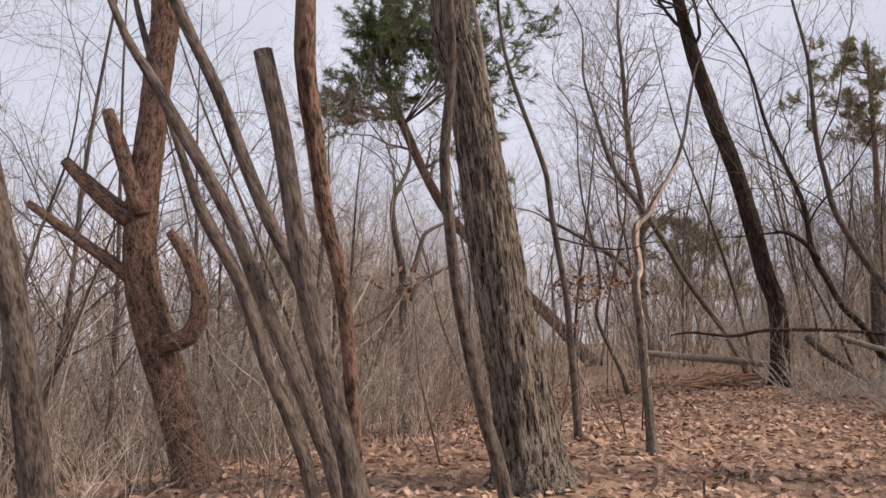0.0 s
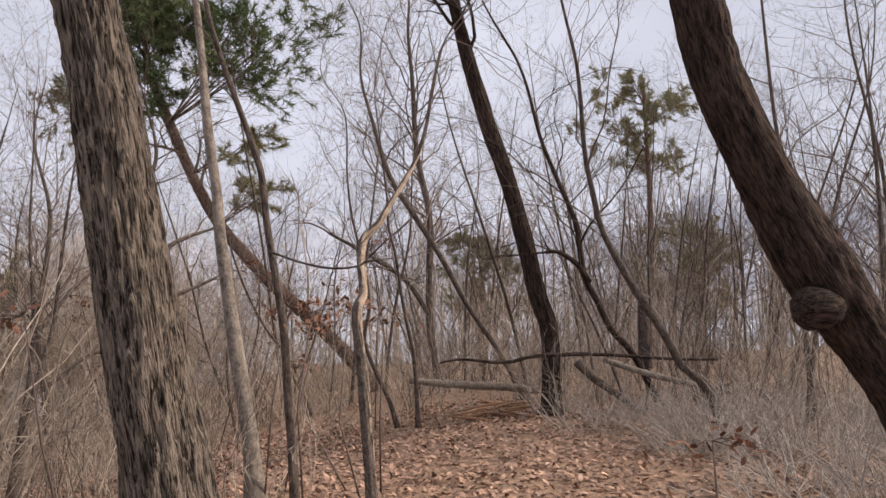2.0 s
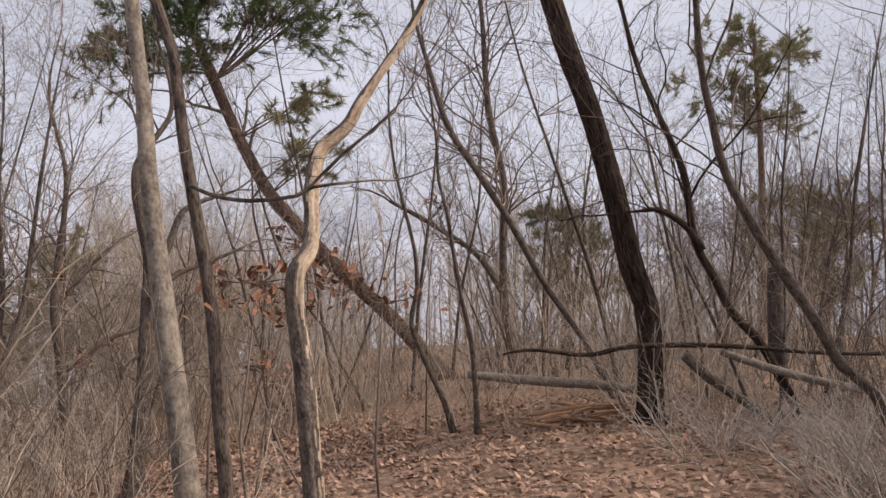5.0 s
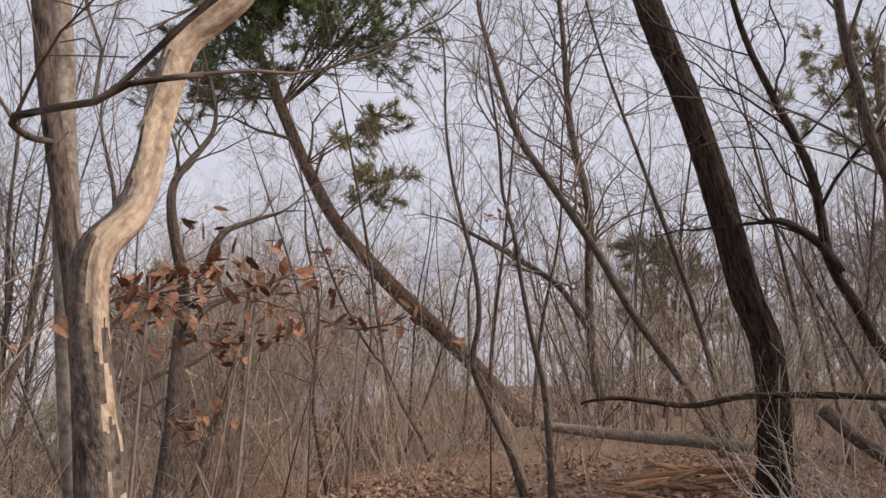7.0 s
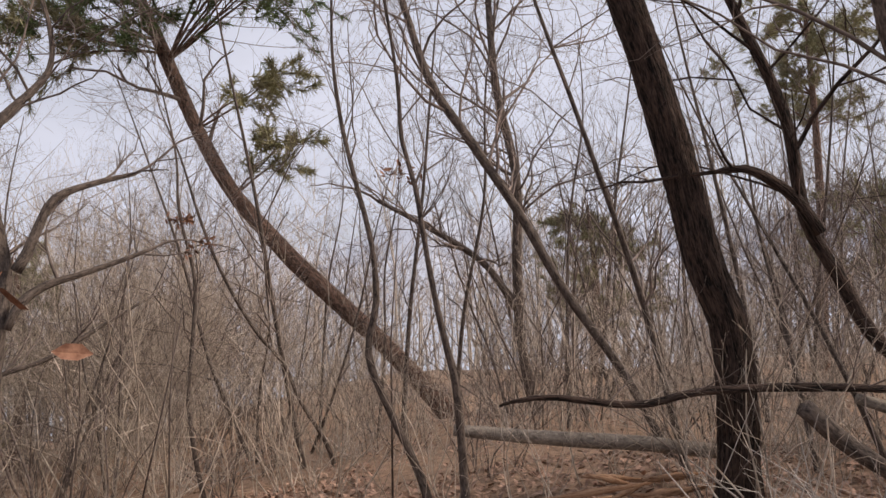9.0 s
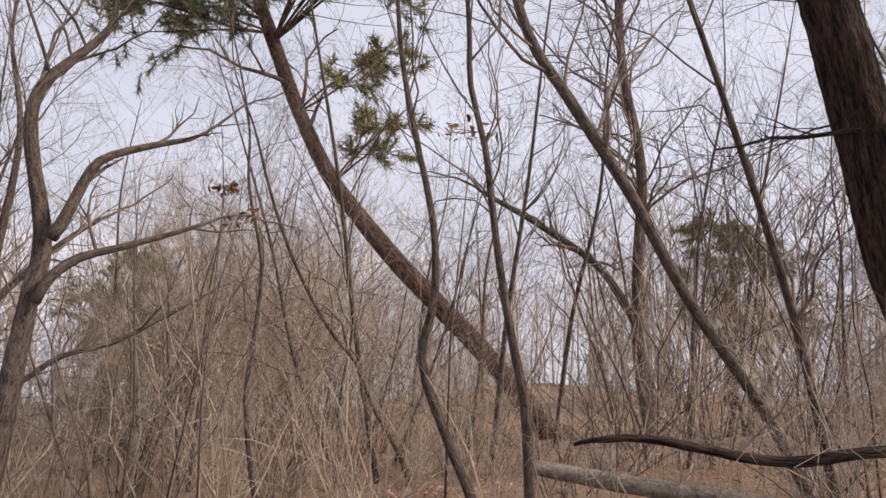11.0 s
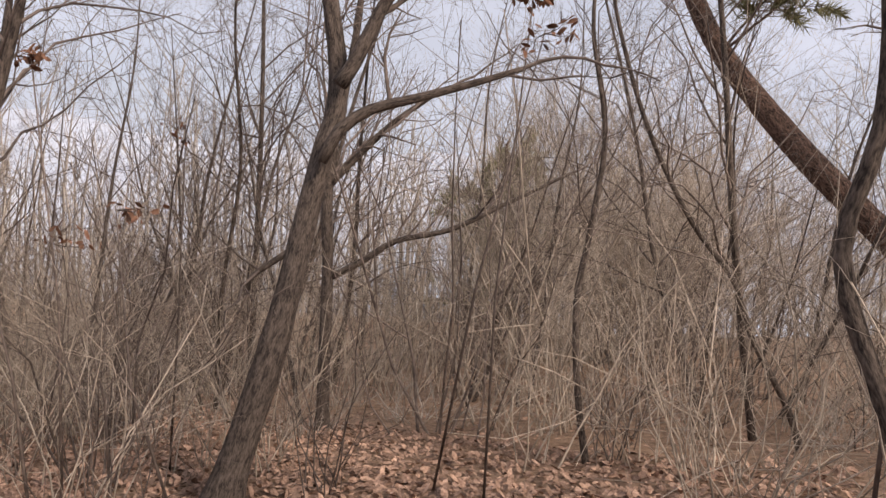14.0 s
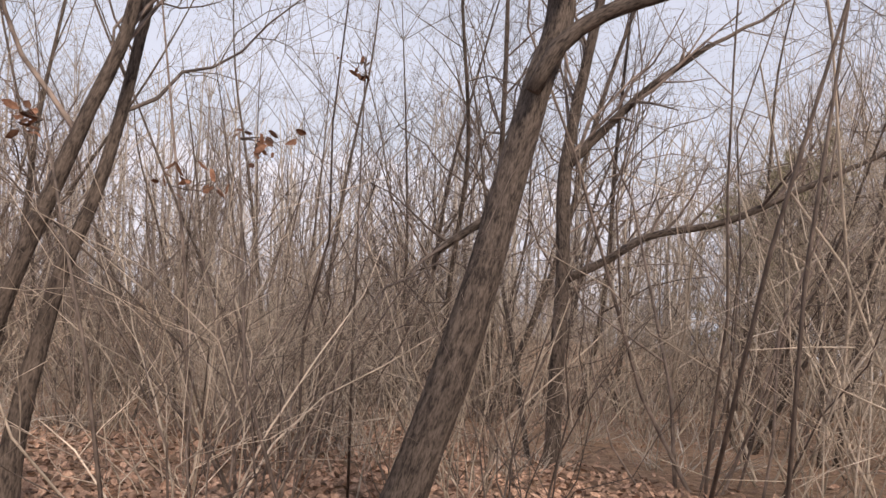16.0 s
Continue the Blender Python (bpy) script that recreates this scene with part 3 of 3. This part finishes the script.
tree("bare_tree", "leaning grey-brown stem at the edge of brush", "tree", [(-1.542, 10.423, -0.9, 0.057), (-1.553, 10.496, -0.512, 0.05), (-1.548, 10.592, -0.113, 0.04), (-1.52, 10.711, 0.245, 0.035), (-1.512, 10.8, 0.607, 0.031), (-1.519, 10.87, 0.974, 0.028), (-1.522, 10.9, 1.133, 0.025)], M_BROWN, 28, relief=0.003, slim=0.85, top=2.5, boughs=22, bough=1.4, clear=0.35)
tree("bare_tree", "second leaning grey-brown stem at the brush", "tree", [(-1.514, 10.305, -0.444, 0.054), (-1.45, 10.43, -0.034, 0.045), (-1.403, 10.521, 0.233, 0.04), (-1.335, 10.647, 0.596, 0.035), (-1.286, 10.738, 0.838, 0.033), (-1.262, 10.79, 1.055, 0.031)], M_BROWN, 29, relief=0.003, slim=0.85, top=2.5, boughs=22, bough=1.4, clear=0.35)
tree("bare_tree", "thin upright brown stem in a thicket", "tree", [(0.771, 14.059, -1.472, 0.035), (0.636, 14.026, -0.773, 0.031), (0.562, 14.043, -0.07, 0.031), (0.595, 14.131, 0.485, 0.028), (0.613, 14.222, 1.196, 0.024), (0.47, 14.192, 1.973, 0.02)], M_BROWN, 30, slim=0.8, top=2.0, boughs=22, bough=1.3, clear=0.3)
tree("bare_tree", "thin dark stem bending across the thicket", "tree", [(1.927, 15.066, -0.821, 0.031), (1.657, 14.905, -0.292, 0.03), (1.487, 14.817, 0.167, 0.029), (1.199, 14.629, 0.576, 0.026), (0.886, 14.446, 1.22, 0.023), (0.664, 14.338, 1.871, 0.02)], M_BROWN, 31, slim=0.8, top=2.0, boughs=19, bough=1.3, clear=0.3)


def pine_crown(masses, mat):
    """Boughs that leave the upper trunk for each mass of foliage, with needle brushes at their shoots."""
    def build(root, line, rng):
        for cx, cy, cz, rad, count, *faded in masses:
            wood, green = Tubes(), Tubes()
            c = np.array([cx, cy, cz])
            for k in range(count):
                d = rng.normal(0, 1, 3) * np.array([1, 1, 0.5])
                end = c + d / np.linalg.norm(d) * rad * rng.uniform(0.3, 1.0) * np.array([1, 1, 0.6])
                i = int(np.argmin(np.linalg.norm(line[:, :3] - (c - [0, 0, rad * 0.5]), axis=1)))
                tips = []
                way = end - line[i, :3]
                grow(wood, line[i, :3], way, np.linalg.norm(way), 0.022, 2, rng, up=0.1, wander=0.12, kids=6, tips=tips)
                for at, w in tips:
                    tuft(green, at, w, 0.17, rng, 30)
                    tuft(green, at - w * 0.16, w, 0.2, rng, 16)
            part("bough", wood, M_PINE, root)
            part("crown", green, faded[0] if faded else mat, root, smooth=False)
    return build


tree("leaning_pine_tree", "long leaning pine with red bark and green crown", "pine tree", [(-0.947, 18.684, 5.493, 0.11), (-0.651, 18.658, 4.731, 0.117), (-0.262, 18.624, 3.788, 0.117), (0.215, 18.586, 2.855, 0.127), (0.776, 18.549, 2.116, 0.138), (1.423, 18.507, 1.383, 0.153), (2.064, 18.468, 0.747, 0.153), (2.79, 18.422, 0.026, 0.153), (3.42, 18.381, -0.689, 0.164), (3.955, 18.345, -1.309, 0.164), (4.664, 18.299, -2.012, 0.182)], M_PINE, 40, relief=0.008, sides=32, step=0.08, top=2.2, boughs=8, bough=1.6, clear=0.6, crown=pine_crown([(-0.82, 17.13, 6.98, 1.3, 12), (1.57, 17.12, 6.64, 1.2, 11), (0.27, 17.1, 7.94, 1.4, 10), (-1.61, 16.67, 5.6, 0.9, 5), (1.1, 18.3, 3.6, 0.7, 2, M_OLIVE), (0.7, 18.2, 4.7, 0.8, 2, M_OLIVE), (-2.3, 17.6, 5.2, 1.1, 4, M_OLIVE)], M_NEEDLE))


def distant_pine(x, y, z_top, spread, mat, seed, label):
    g = ground_z(x, y)
    sp = [(x, y, g, 0.14), (x + 0.2, y, (g + z_top) / 2, 0.10), (x + 0.1, y, z_top - 0.8, 0.06)]
    masses = [(x + spread * 0.35 * math.sin(k * 2.4), y + spread * 0.3 * math.cos(k * 2.4), z_top - 0.6 - 0.75 * k, spread * (0.5 + 0.06 * k), 5) for k in range(4)]
    tree("pine_tree", label, "pine tree", sp, M_PINE, seed, top=0.8, boughs=2, bough=1.0, clear=0.6, level=1, crown=pine_crown(masses, mat))


for args in (((14.46, 24.00, 8.67, 2.6, M_OLIVE, 70, "dark green pine behind bare trees"), (-9.93, 29.99, -0.05, 2.0, M_OLIVE, 71, "olive-green young pine beyond the thicket"), (-5.9, 24.2, 2.3, 2.3, M_OLIVE, 72, "faded green pine on the shrub knoll"), (14.13, 20.63, 3.33, 2.6, M_OLIVE, 73, "faded green pine down the slope"), (8.68, 25.59, 3.27, 2.6, M_OLIVE, 74, "dull green pine below the path"))):
    distant_pine(*args)


# ---- fallen wood ----
def fallen(name, label, spine, mat, seed, sides=10, twigs=0):
    rng = np.random.default_rng(seed)
    line = smooth_line(spine, 0.08)
    tb = Tubes()
    tb.tube(line[:, :3], line[:, 3], sides, 0.004, seed)
    ob = part(name, tb, mat, None)
    tagged(ob, label, "log" if name == "fallen_log" else "branch")
    if twigs:
        tw = Tubes()
        for k in range(twigs):
            i = rng.integers(1, len(line) - 1)
            grow(tw, line[i, :3], rng.normal(0, 0.7, 3) + np.array([0, 0, 0.3]), rng.uniform(0.3, 0.8), 0.006, 1, rng, kids=4)
        tagged(part("branchwork", tw, M_TWIG, ob), kind="stuff")


fallen("fallen_log", "long fallen log lying against the dark trunk", [(3.12, 11.55, -0.07, 0.045), (3.9, 11.49, -0.17, 0.055), (4.5, 11.396, -0.22, 0.058), (5.2, 11.27, -0.31, 0.054)], M_GREY, 50)
fallen("fallen_branch", "long dark branch lying level across the dark trunk", [(3.287, 10.476, 0.276, 0.008), (3.363, 10.463, 0.3, 0.012), (3.615, 10.421, 0.321, 0.018), (4.118, 10.338, 0.261, 0.022), (4.573, 10.261, 0.335, 0.027), (5.38, 10.127, 0.326, 0.026), (6.386, 9.959, 0.232, 0.018), (6.981, 9.86, 0.211, 0.018)], M_DARK, 51, twigs=8)
fallen("fallen_branch", "broken pale pole leaning down to the litter", [(4.98, 9.991, 0.258, 0.054), (5.221, 9.952, 0.031, 0.054), (5.607, 9.889, -0.248, 0.045), (5.993, 9.826, -0.577, 0.03)], M_BROWN, 52, twigs=4)
fallen("fallen_branch", "pale fallen pole propped over the litter", [(5.482, 10.211, 0.245, 0.036), (5.889, 10.144, 0.097, 0.042), (6.45, 10.051, -0.068, 0.042), (7.215, 9.925, -0.237, 0.042)], M_GREY, 53, twigs=4)
fallen("tree_stump", "short rotten stump standing among stems", [(6.263, 10.483, 1.076, 0.072), (6.257, 10.486, 0.718, 0.083), (6.263, 10.488, 0.057, 0.094)], M_BROWN, 54)


def wood_splinters(x, y, count, seed):
    rng = np.random.default_rng(seed)
    for k in range(count):
        tb = Tubes()
        px, py = x + rng.normal(0, 0.35), y + rng.normal(0, 0.25)
        a = rng.uniform(-0.6, 0.6)
        L = rng.uniform(0.12, 0.4)
        z = ground_z(px, py) + rng.uniform(0.02, 0.22)
        d = np.array([math.cos(a), math.sin(a) * 0.5, rng.normal(0, 0.15)]) * L
        p = np.array([px, py, z])
        tb.tube([p - d, p, p + d], [0.008, 0.026, 0.006], 5, 0.006, k)
        tagged(part("wood_splinter", tb, M_SPLIT, None), "orange-brown splintered rotten wood on the litter", "wood", "rotten wood pieces")


wood_splinters(4.29, 10.72, 16, 60)


# ---- dead leaves that still hang ----
def leaf_cluster(x, y, z, size, count, seed, leaf_size=0.027):
    rng = np.random.default_rng(seed)
    tb, tw = Tubes(), Tubes()
    c = np.array([x, y, z])
    g = ground_z(x, y)
    foot = np.array([x + rng.normal(0, 0.25), y + 0.25, g - 0.05])
    stem = np.vstack([foot, foot * 0.5 + c * 0.5 + rng.normal(0, 0.08, 3), c])
    tw.tube(stem, [0.009, 0.007, 0.003], 5)
    tips = []
    for k in range(max(3, count // 9)):
        d = rng.normal(0, 1, 3) * np.array([1, 0.7, 0.16])
        grow(tw, c - [0, 0, size * 0.2], d, size * rng.uniform(0.7, 1.2), 0.004, 1, rng, up=0.05, kids=3, tips=tips)
    for k in range(count):
        at, w = tips[k % len(tips)]
        leaf(tb, at + rng.normal(0, size * 0.2, 3) * np.array([1.5, 1, 0.5]), rng, leaf_size, 0.9)
    ob = part("leafy_sapling", tw, M_TWIG, None)
    tagged(ob, "thin sapling holding curled rust-brown dead leaves", "sapling", "saplings with dead leaves")
    part("foliage", tb, M_OLEAF, ob, smooth=False)


for k, (x, y, z, s, c) in enumerate([(1.36, 6.6, 1.2, 0.24, 44), (1.62, 6.7, 1.17, 0.2, 24), (1.9, 6.8, 1.08, 0.2, 18), (1.21, 6.88, 1.18, 0.13, 20), (1.45, 7.19, 1.02, 0.16, 22), (1.25, 7.11, 0.75, 0.15, 16), (0.97, 12.28, 1.69, 0.09, 22), (-1.0, 10.81, 1.21, 0.08, 18), (-0.59, 11.03, 0.5, 0.14, 10), (-1.18, 11.84, 0.99, 0.12, 10), (-0.81, 10.91, 0.3, 0.12, 10), (-0.64, 10.41, 0.48, 0.08, 9), (-0.17, 5.5, 1.26, 0.18, 16), (3.03, 4.45, 0.6, 0.15, 18), (2.79, 11.43, 1.93, 0.16, 20), (1.41, 4.29, 0.18, 0.12, 12), (1.11, 12.16, 1.47, 0.12, 14)]):
    leaf_cluster(x, y, z, s, c * 2, 300 + k)


# ---- thicket ----
def shrub_mesh(seed, height, stems, level, kids, spread, mat, name):
    rng = np.random.default_rng(seed)
    tb = Tubes()
    for k in range(stems):
        a = rng.uniform(0, 2 * math.pi)
        p = np.array([math.cos(a), math.sin(a), 0]) * rng.uniform(0.02, 0.4) + np.array([0, 0, -0.1])
        d = np.array([math.cos(a) * spread, math.sin(a) * spread, 1.0]) + rng.normal(0, 0.12, 3)
        grow(tb, p, d, height * rng.uniform(0.55, 1.05), rng.uniform(0.004, 0.010) * max(1.0, height / 2.4), level, rng, up=0.3, wander=0.36, kids=kids, spread=0.65, fine=1)
    return tb.mesh(name, mat)


def sapling_mesh(seed, height):
    rng = np.random.default_rng(seed)
    tb = Tubes()
    lean = rng.normal(0, 0.16, 2)
    sp = [(0, 0, -0.2, 0.036 * height / 6)]
    for u in (0.25, 0.5, 0.75, 1.0):
        sp.append((lean[0] * height * u + rng.normal(0, 0.08), lean[1] * height * u + rng.normal(0, 0.08), height * u, 0.036 * height / 6 * (1 - 0.85 * u)))
    line = smooth_line(sp, 0.35)
    tb.tube(line[:, :3], line[:, 3], 6)
    trunk = tb.mesh("bare_sapling", M_BROWN)
    tb = Tubes()
    for k in range(19):
        i = int(len(line) * rng.uniform(0.25, 0.97))
        i = min(i, len(line) - 2)
        a = rng.uniform(0, 2 * math.pi)
        grow(tb, line[i, :3], (math.cos(a) * 0.8, math.sin(a) * 0.8, 0.75), height * rng.uniform(0.16, 0.34), max(0.005, line[i, 3] * 0.42), 2, rng, kids=5, up=0.4, wander=0.38, fine=1)
    return trunk, tb.mesh("branchwork", M_TWIG)


PATH_XY = np.array([eye[:2] for _, eye, _, _ in PATH])
SHRUBS = [shrub_mesh(100 + k, 2.0 + 0.25 * (k % 3), 11, 2, 4, 0.26, M_BRUSH if k % 3 else M_TWIG, "shrub") for k in range(6)]
TALL = [shrub_mesh(120 + k, 3.2, 11, 2, 4, 0.26, M_BRUSH if k % 2 else M_TWIG, "tall_shrub") for k in range(4)]
SAPLINGS = [sapling_mesh(140 + k, 5.0 + 0.6 * k) for k in range(6)]
LOW = [shrub_mesh(160 + k, 0.95, 30, 1, 4, 1.0, M_DRY, "dry_brush") for k in range(3)]


def scatter(meshes, count, area, keep, seed, name, label, category, group, size=(0.8, 1.2), kind=""):
    rng = np.random.default_rng(seed)
    done = tries = 0
    while done < count and tries < count * 40:
        tries += 1
        x, y = rng.uniform(area[0], area[1]), rng.uniform(area[2], area[3])
        if not keep(x, y, np.min(np.linalg.norm(PATH_XY - [x, y], axis=1))):
            continue
        pick = meshes[rng.integers(len(meshes))]
        ob = new(name, pick[0] if isinstance(pick, tuple) else pick)
        if isinstance(pick, tuple):
            tagged(new("branchwork", pick[1]), kind="stuff").parent = ob
        s = rng.uniform(*size)
        ob.matrix_world = Matrix.LocRotScale((x, y, ground_z(x, y)), Euler((rng.normal(0, 0.07), rng.normal(0, 0.07), rng.uniform(0, 6.28))), (s, s, s * rng.uniform(0.9, 1.1)))
        tagged(ob, label, category, group, kind)
        done += 1


def open_floor(x, y):
    """The trodden leaf-covered strip and the clear litter round the dark leaning trunk."""
    return (1.2 < x < 6.2 and y < 5.5) or (1.2 + 0.5 * (y - 5.5) < x < 6.0 and 5.5 <= y < 10.2)


NEAR = "dense bare grey-brown shrub of thin upright stems"
scatter(SHRUBS, 110, (-6, 9, 3, 13), lambda x, y, d: d > (1.1 if y < 8.5 else (1.6 if x > 2.4 else 3.7)) and not open_floor(x, y) and (y > 5.5 or x < -0.8), 1, "shrub", "low bare tan shrub of crossing thin stems", "shrub", "low shrubs", (0.45, 0.7))
scatter(SHRUBS, 150, (-10, 11, 4, 19), lambda x, y, d: d > 2.6 and not open_floor(x, y) and (y > 6 or x < -1.4), 21, "shrub", NEAR, "shrub", "thicket shrubs", (0.6, 0.95))
scatter(SHRUBS, 130, (-30, 16, 12, 34), lambda x, y, d: d > 7, 2, "background_thicket", "dense bare grey-brown thicket farther down the slope", "thicket", "", (1.0, 1.6), "stuff")
scatter(TALL, 16, (-13, 4, 9, 21), lambda x, y, d: d > 4.5, 33, "tall_shrub", "tall thin bare shrub with many twigs", "shrub", "tall shrubs", (0.9, 1.3))
scatter(TALL, 85, (-22, 14, 6, 26), lambda x, y, d: d > 3.4 and not open_floor(x, y), 3, "tall_shrub", "tall thin bare shrub with many twigs", "shrub", "tall shrubs", (0.7, 1.25))
scatter(SAPLINGS, 100, (-14, 14, 6, 20), lambda x, y, d: d > 3.4 and not open_floor(x, y) and (y > 8 or x < -2.5), 41, "bare_sapling", "slim bare tree with a fan of fine twigs", "tree", "bare young trees", (0.6, 0.95))
scatter(SAPLINGS, 85, (-30, 20, 14, 36), lambda x, y, d: d > 7, 4, "bare_sapling", "slim bare tree with a fan of fine twigs", "tree", "bare young trees", (0.8, 1.2))
scatter(SAPLINGS, 14, (-9, -2, 1.5, 9), lambda x, y, d: d > 3.4, 43, "bare_sapling", "slim bare tree near the start of the path", "tree", "bare young trees", (0.6, 0.9))
scatter(LOW, 62, (3.0, 8.5, 4.4, 9.6), lambda x, y, d: d > 1.7 and x > 3.0 + 0.28 * (y - 4), 5, "dry_brush", "tangle of pale dry stems beside the path", "dry brush", "dry brush tangles", (0.6, 1.05))
scatter(LOW, 16, (-6, 8, 9, 16), lambda x, y, d: d > 4.2, 6, "dry_brush", "tangle of pale dry stems on leaf litter", "dry brush", "dry brush tangles", (0.5, 0.9))
scatter(SHRUBS, 40, (-14, 16, -12, 0), lambda x, y, d: d > 3.5, 7, "shrub", "dense bare grey-brown shrub beside the start of the path", "shrub", "thicket shrubs", (0.7, 1.2))
# the knoll of dense shrubs
BUSHY = [shrub_mesh(180 + k, 4.6, 16, 2, 9, 0.42, M_BRUSH, "tall_shrub") for k in range(3)]
scatter(BUSHY, 12, (-4.0, -0.9, 21.5, 25.0), lambda x, y, d: True, 8, "tall_shrub", "dense brown shrub on a thick knoll", "shrub", "knoll shrubs", (1.05, 1.4))
scatter(BUSHY, 5, (-6.0, -1.6, 24.5, 28.5), lambda x, y, d: True, 9, "tall_shrub", "tall dense brown shrub on a thick knoll", "shrub", "knoll shrubs", (1.2, 1.5))
# the wood edge that stands over the start, and the stems beyond the leaning oak
scatter(TALL, 46, (-15, -2.2, 6.5, 17), lambda x, y, d: d > 6.0 and x < -2.2 - 0.32 * (y - 8), 51, "tall_shrub", "tall thin bare shrub at the wood's edge", "shrub", "tall shrubs", (1.0, 1.5))
scatter(SAPLINGS, 12, (5.6, 13, 5.5, 15), lambda x, y, d: d > 3.0 and x > 4.2 + 0.16 * y, 52, "bare_sapling", "slim bare tree beyond the leaning oak", "tree", "bare young trees", (0.6, 0.95))


def far_woods():
    rng = np.random.default_rng(77)
    tb = Tubes()
    for k in range(2600):
        a, r = rng.uniform(-1.7, 1.2), 28 + 105 * rng.uniform() ** 1.5
        x, y = 2 + r * math.sin(a), 8 + r * math.cos(a)
        z = ground_z(x, y)
        h = rng.uniform(4.5, 9.5)
        tb.tube([(x, y, z - 0.3), (x + rng.normal(0, 0.3), y, z + h * 0.5), (x + rng.normal(0, 0.6), y, z + h)], [0.07, 0.05, 0.012], 3, cap=False)
        for j in range(9):
            q = np.array([x, y, z + h * rng.uniform(0.35, 0.92)])
            d = np.array([rng.normal(0, 0.6), rng.normal(0, 0.4), 0.9]) * h * 0.25
            tb.tube([q, q + d * 0.5 + rng.normal(0, 0.1, 3), q + d], [0.024, 0.016, 0.007], 3, cap=False)
    tagged(part("far_woods", tb, M_HAZY_WOODS, None), "bare brown woods falling away into the valley", "woods", kind="stuff")


far_woods()


def house(x, y, w, d, h, turn):
    z = ground_z(x, y)
    root = new("house")
    root.location = (x, y, z)
    tagged(root, "small pale house far down in the valley", "house", "valley houses")
    m = Matrix.Translation((x, y, z)) @ pose(0, 0, 0, 0, 0, turn)
    body = Tubes()
    c = [np.array(m @ Vector((sx * w / 2, sy * d / 2, sz))) for sz in (-1, h) for sx, sy in ((-1, -1), (1, -1), (1, 1), (-1, 1))]
    for q in ((0, 1, 5, 4), (1, 2, 6, 5), (2, 3, 7, 6), (3, 0, 4, 7)):
        body.face([c[i] for i in q])
    part("wall", body, M_WHITE, root, smooth=False)
    roof = Tubes()
    e = [np.array(m @ Vector((sx * (w / 2 + 0.5), sy * (d / 2 + 0.5), h - 0.1))) for sx, sy in ((-1, -1), (1, -1), (1, 1), (-1, 1))]
    r0, r1 = [np.array(m @ Vector((sx * w / 2, 0, h + 2.2))) for sx in (-1, 1)]
    for q in ((e[0], e[1], r1, r0), (e[2], e[3], r0, r1), (e[1], e[2], r1), (e[3], e[0], r0)):
        roof.face(q)
    part("roof", roof, M_ROOF, root, smooth=False)


for x, y, turn in ((42, 160, 20), (52, 176, -15), (66, 168, 40), (30, 190, 5), (78, 190, -30)):
    house(x, y, 11, 8, 4.5, turn)


# ---- leaf litter ----
def litter():
    rng = np.random.default_rng(9)
    tb = Tubes()
    for k in range(54000):
        u = rng.uniform()
        if u < 0.22:
            x, y = rng.uniform(-5, 2.5), rng.uniform(10.3, 14.5)
        elif u < 0.75:
            x, y = rng.uniform(-2.5, 7), rng.uniform(2.2, 13)
        else:
            x, y = rng.uniform(-8, 10), rng.uniform(0, 19)
        leaf(tb, np.array([x, y, ground_z(x, y) + rng.uniform(0.004, 0.035)]), rng, 0.034, 0.4)
    tagged(part("leaf_litter", tb, M_LEAF, None, smooth=False), "thick carpet of dry fallen oak leaves", "leaf litter", kind="stuff")


litter()
kinds = []
for k in range(6):
    tb = Tubes()
    leaf(tb, np.zeros(3), np.random.default_rng(500 + k), 0.036, 0.4)
    kinds.append(tb.mesh("leaf", M_LEAF, smooth=False))
rng = np.random.default_rng(11)
for k in range(290):
    x, y = rng.uniform(1.2, 4.4), rng.uniform(4.2, 8.4)
    ob = new("leaf", kinds[k % 6])
    ob.matrix_world = Matrix.LocRotScale((x, y, ground_z(x, y) + 0.035), Euler((rng.normal(0, 0.3), rng.normal(0, 0.3), rng.uniform(0, 6.28))), (1, 1, 1))
    ob.parent = ground
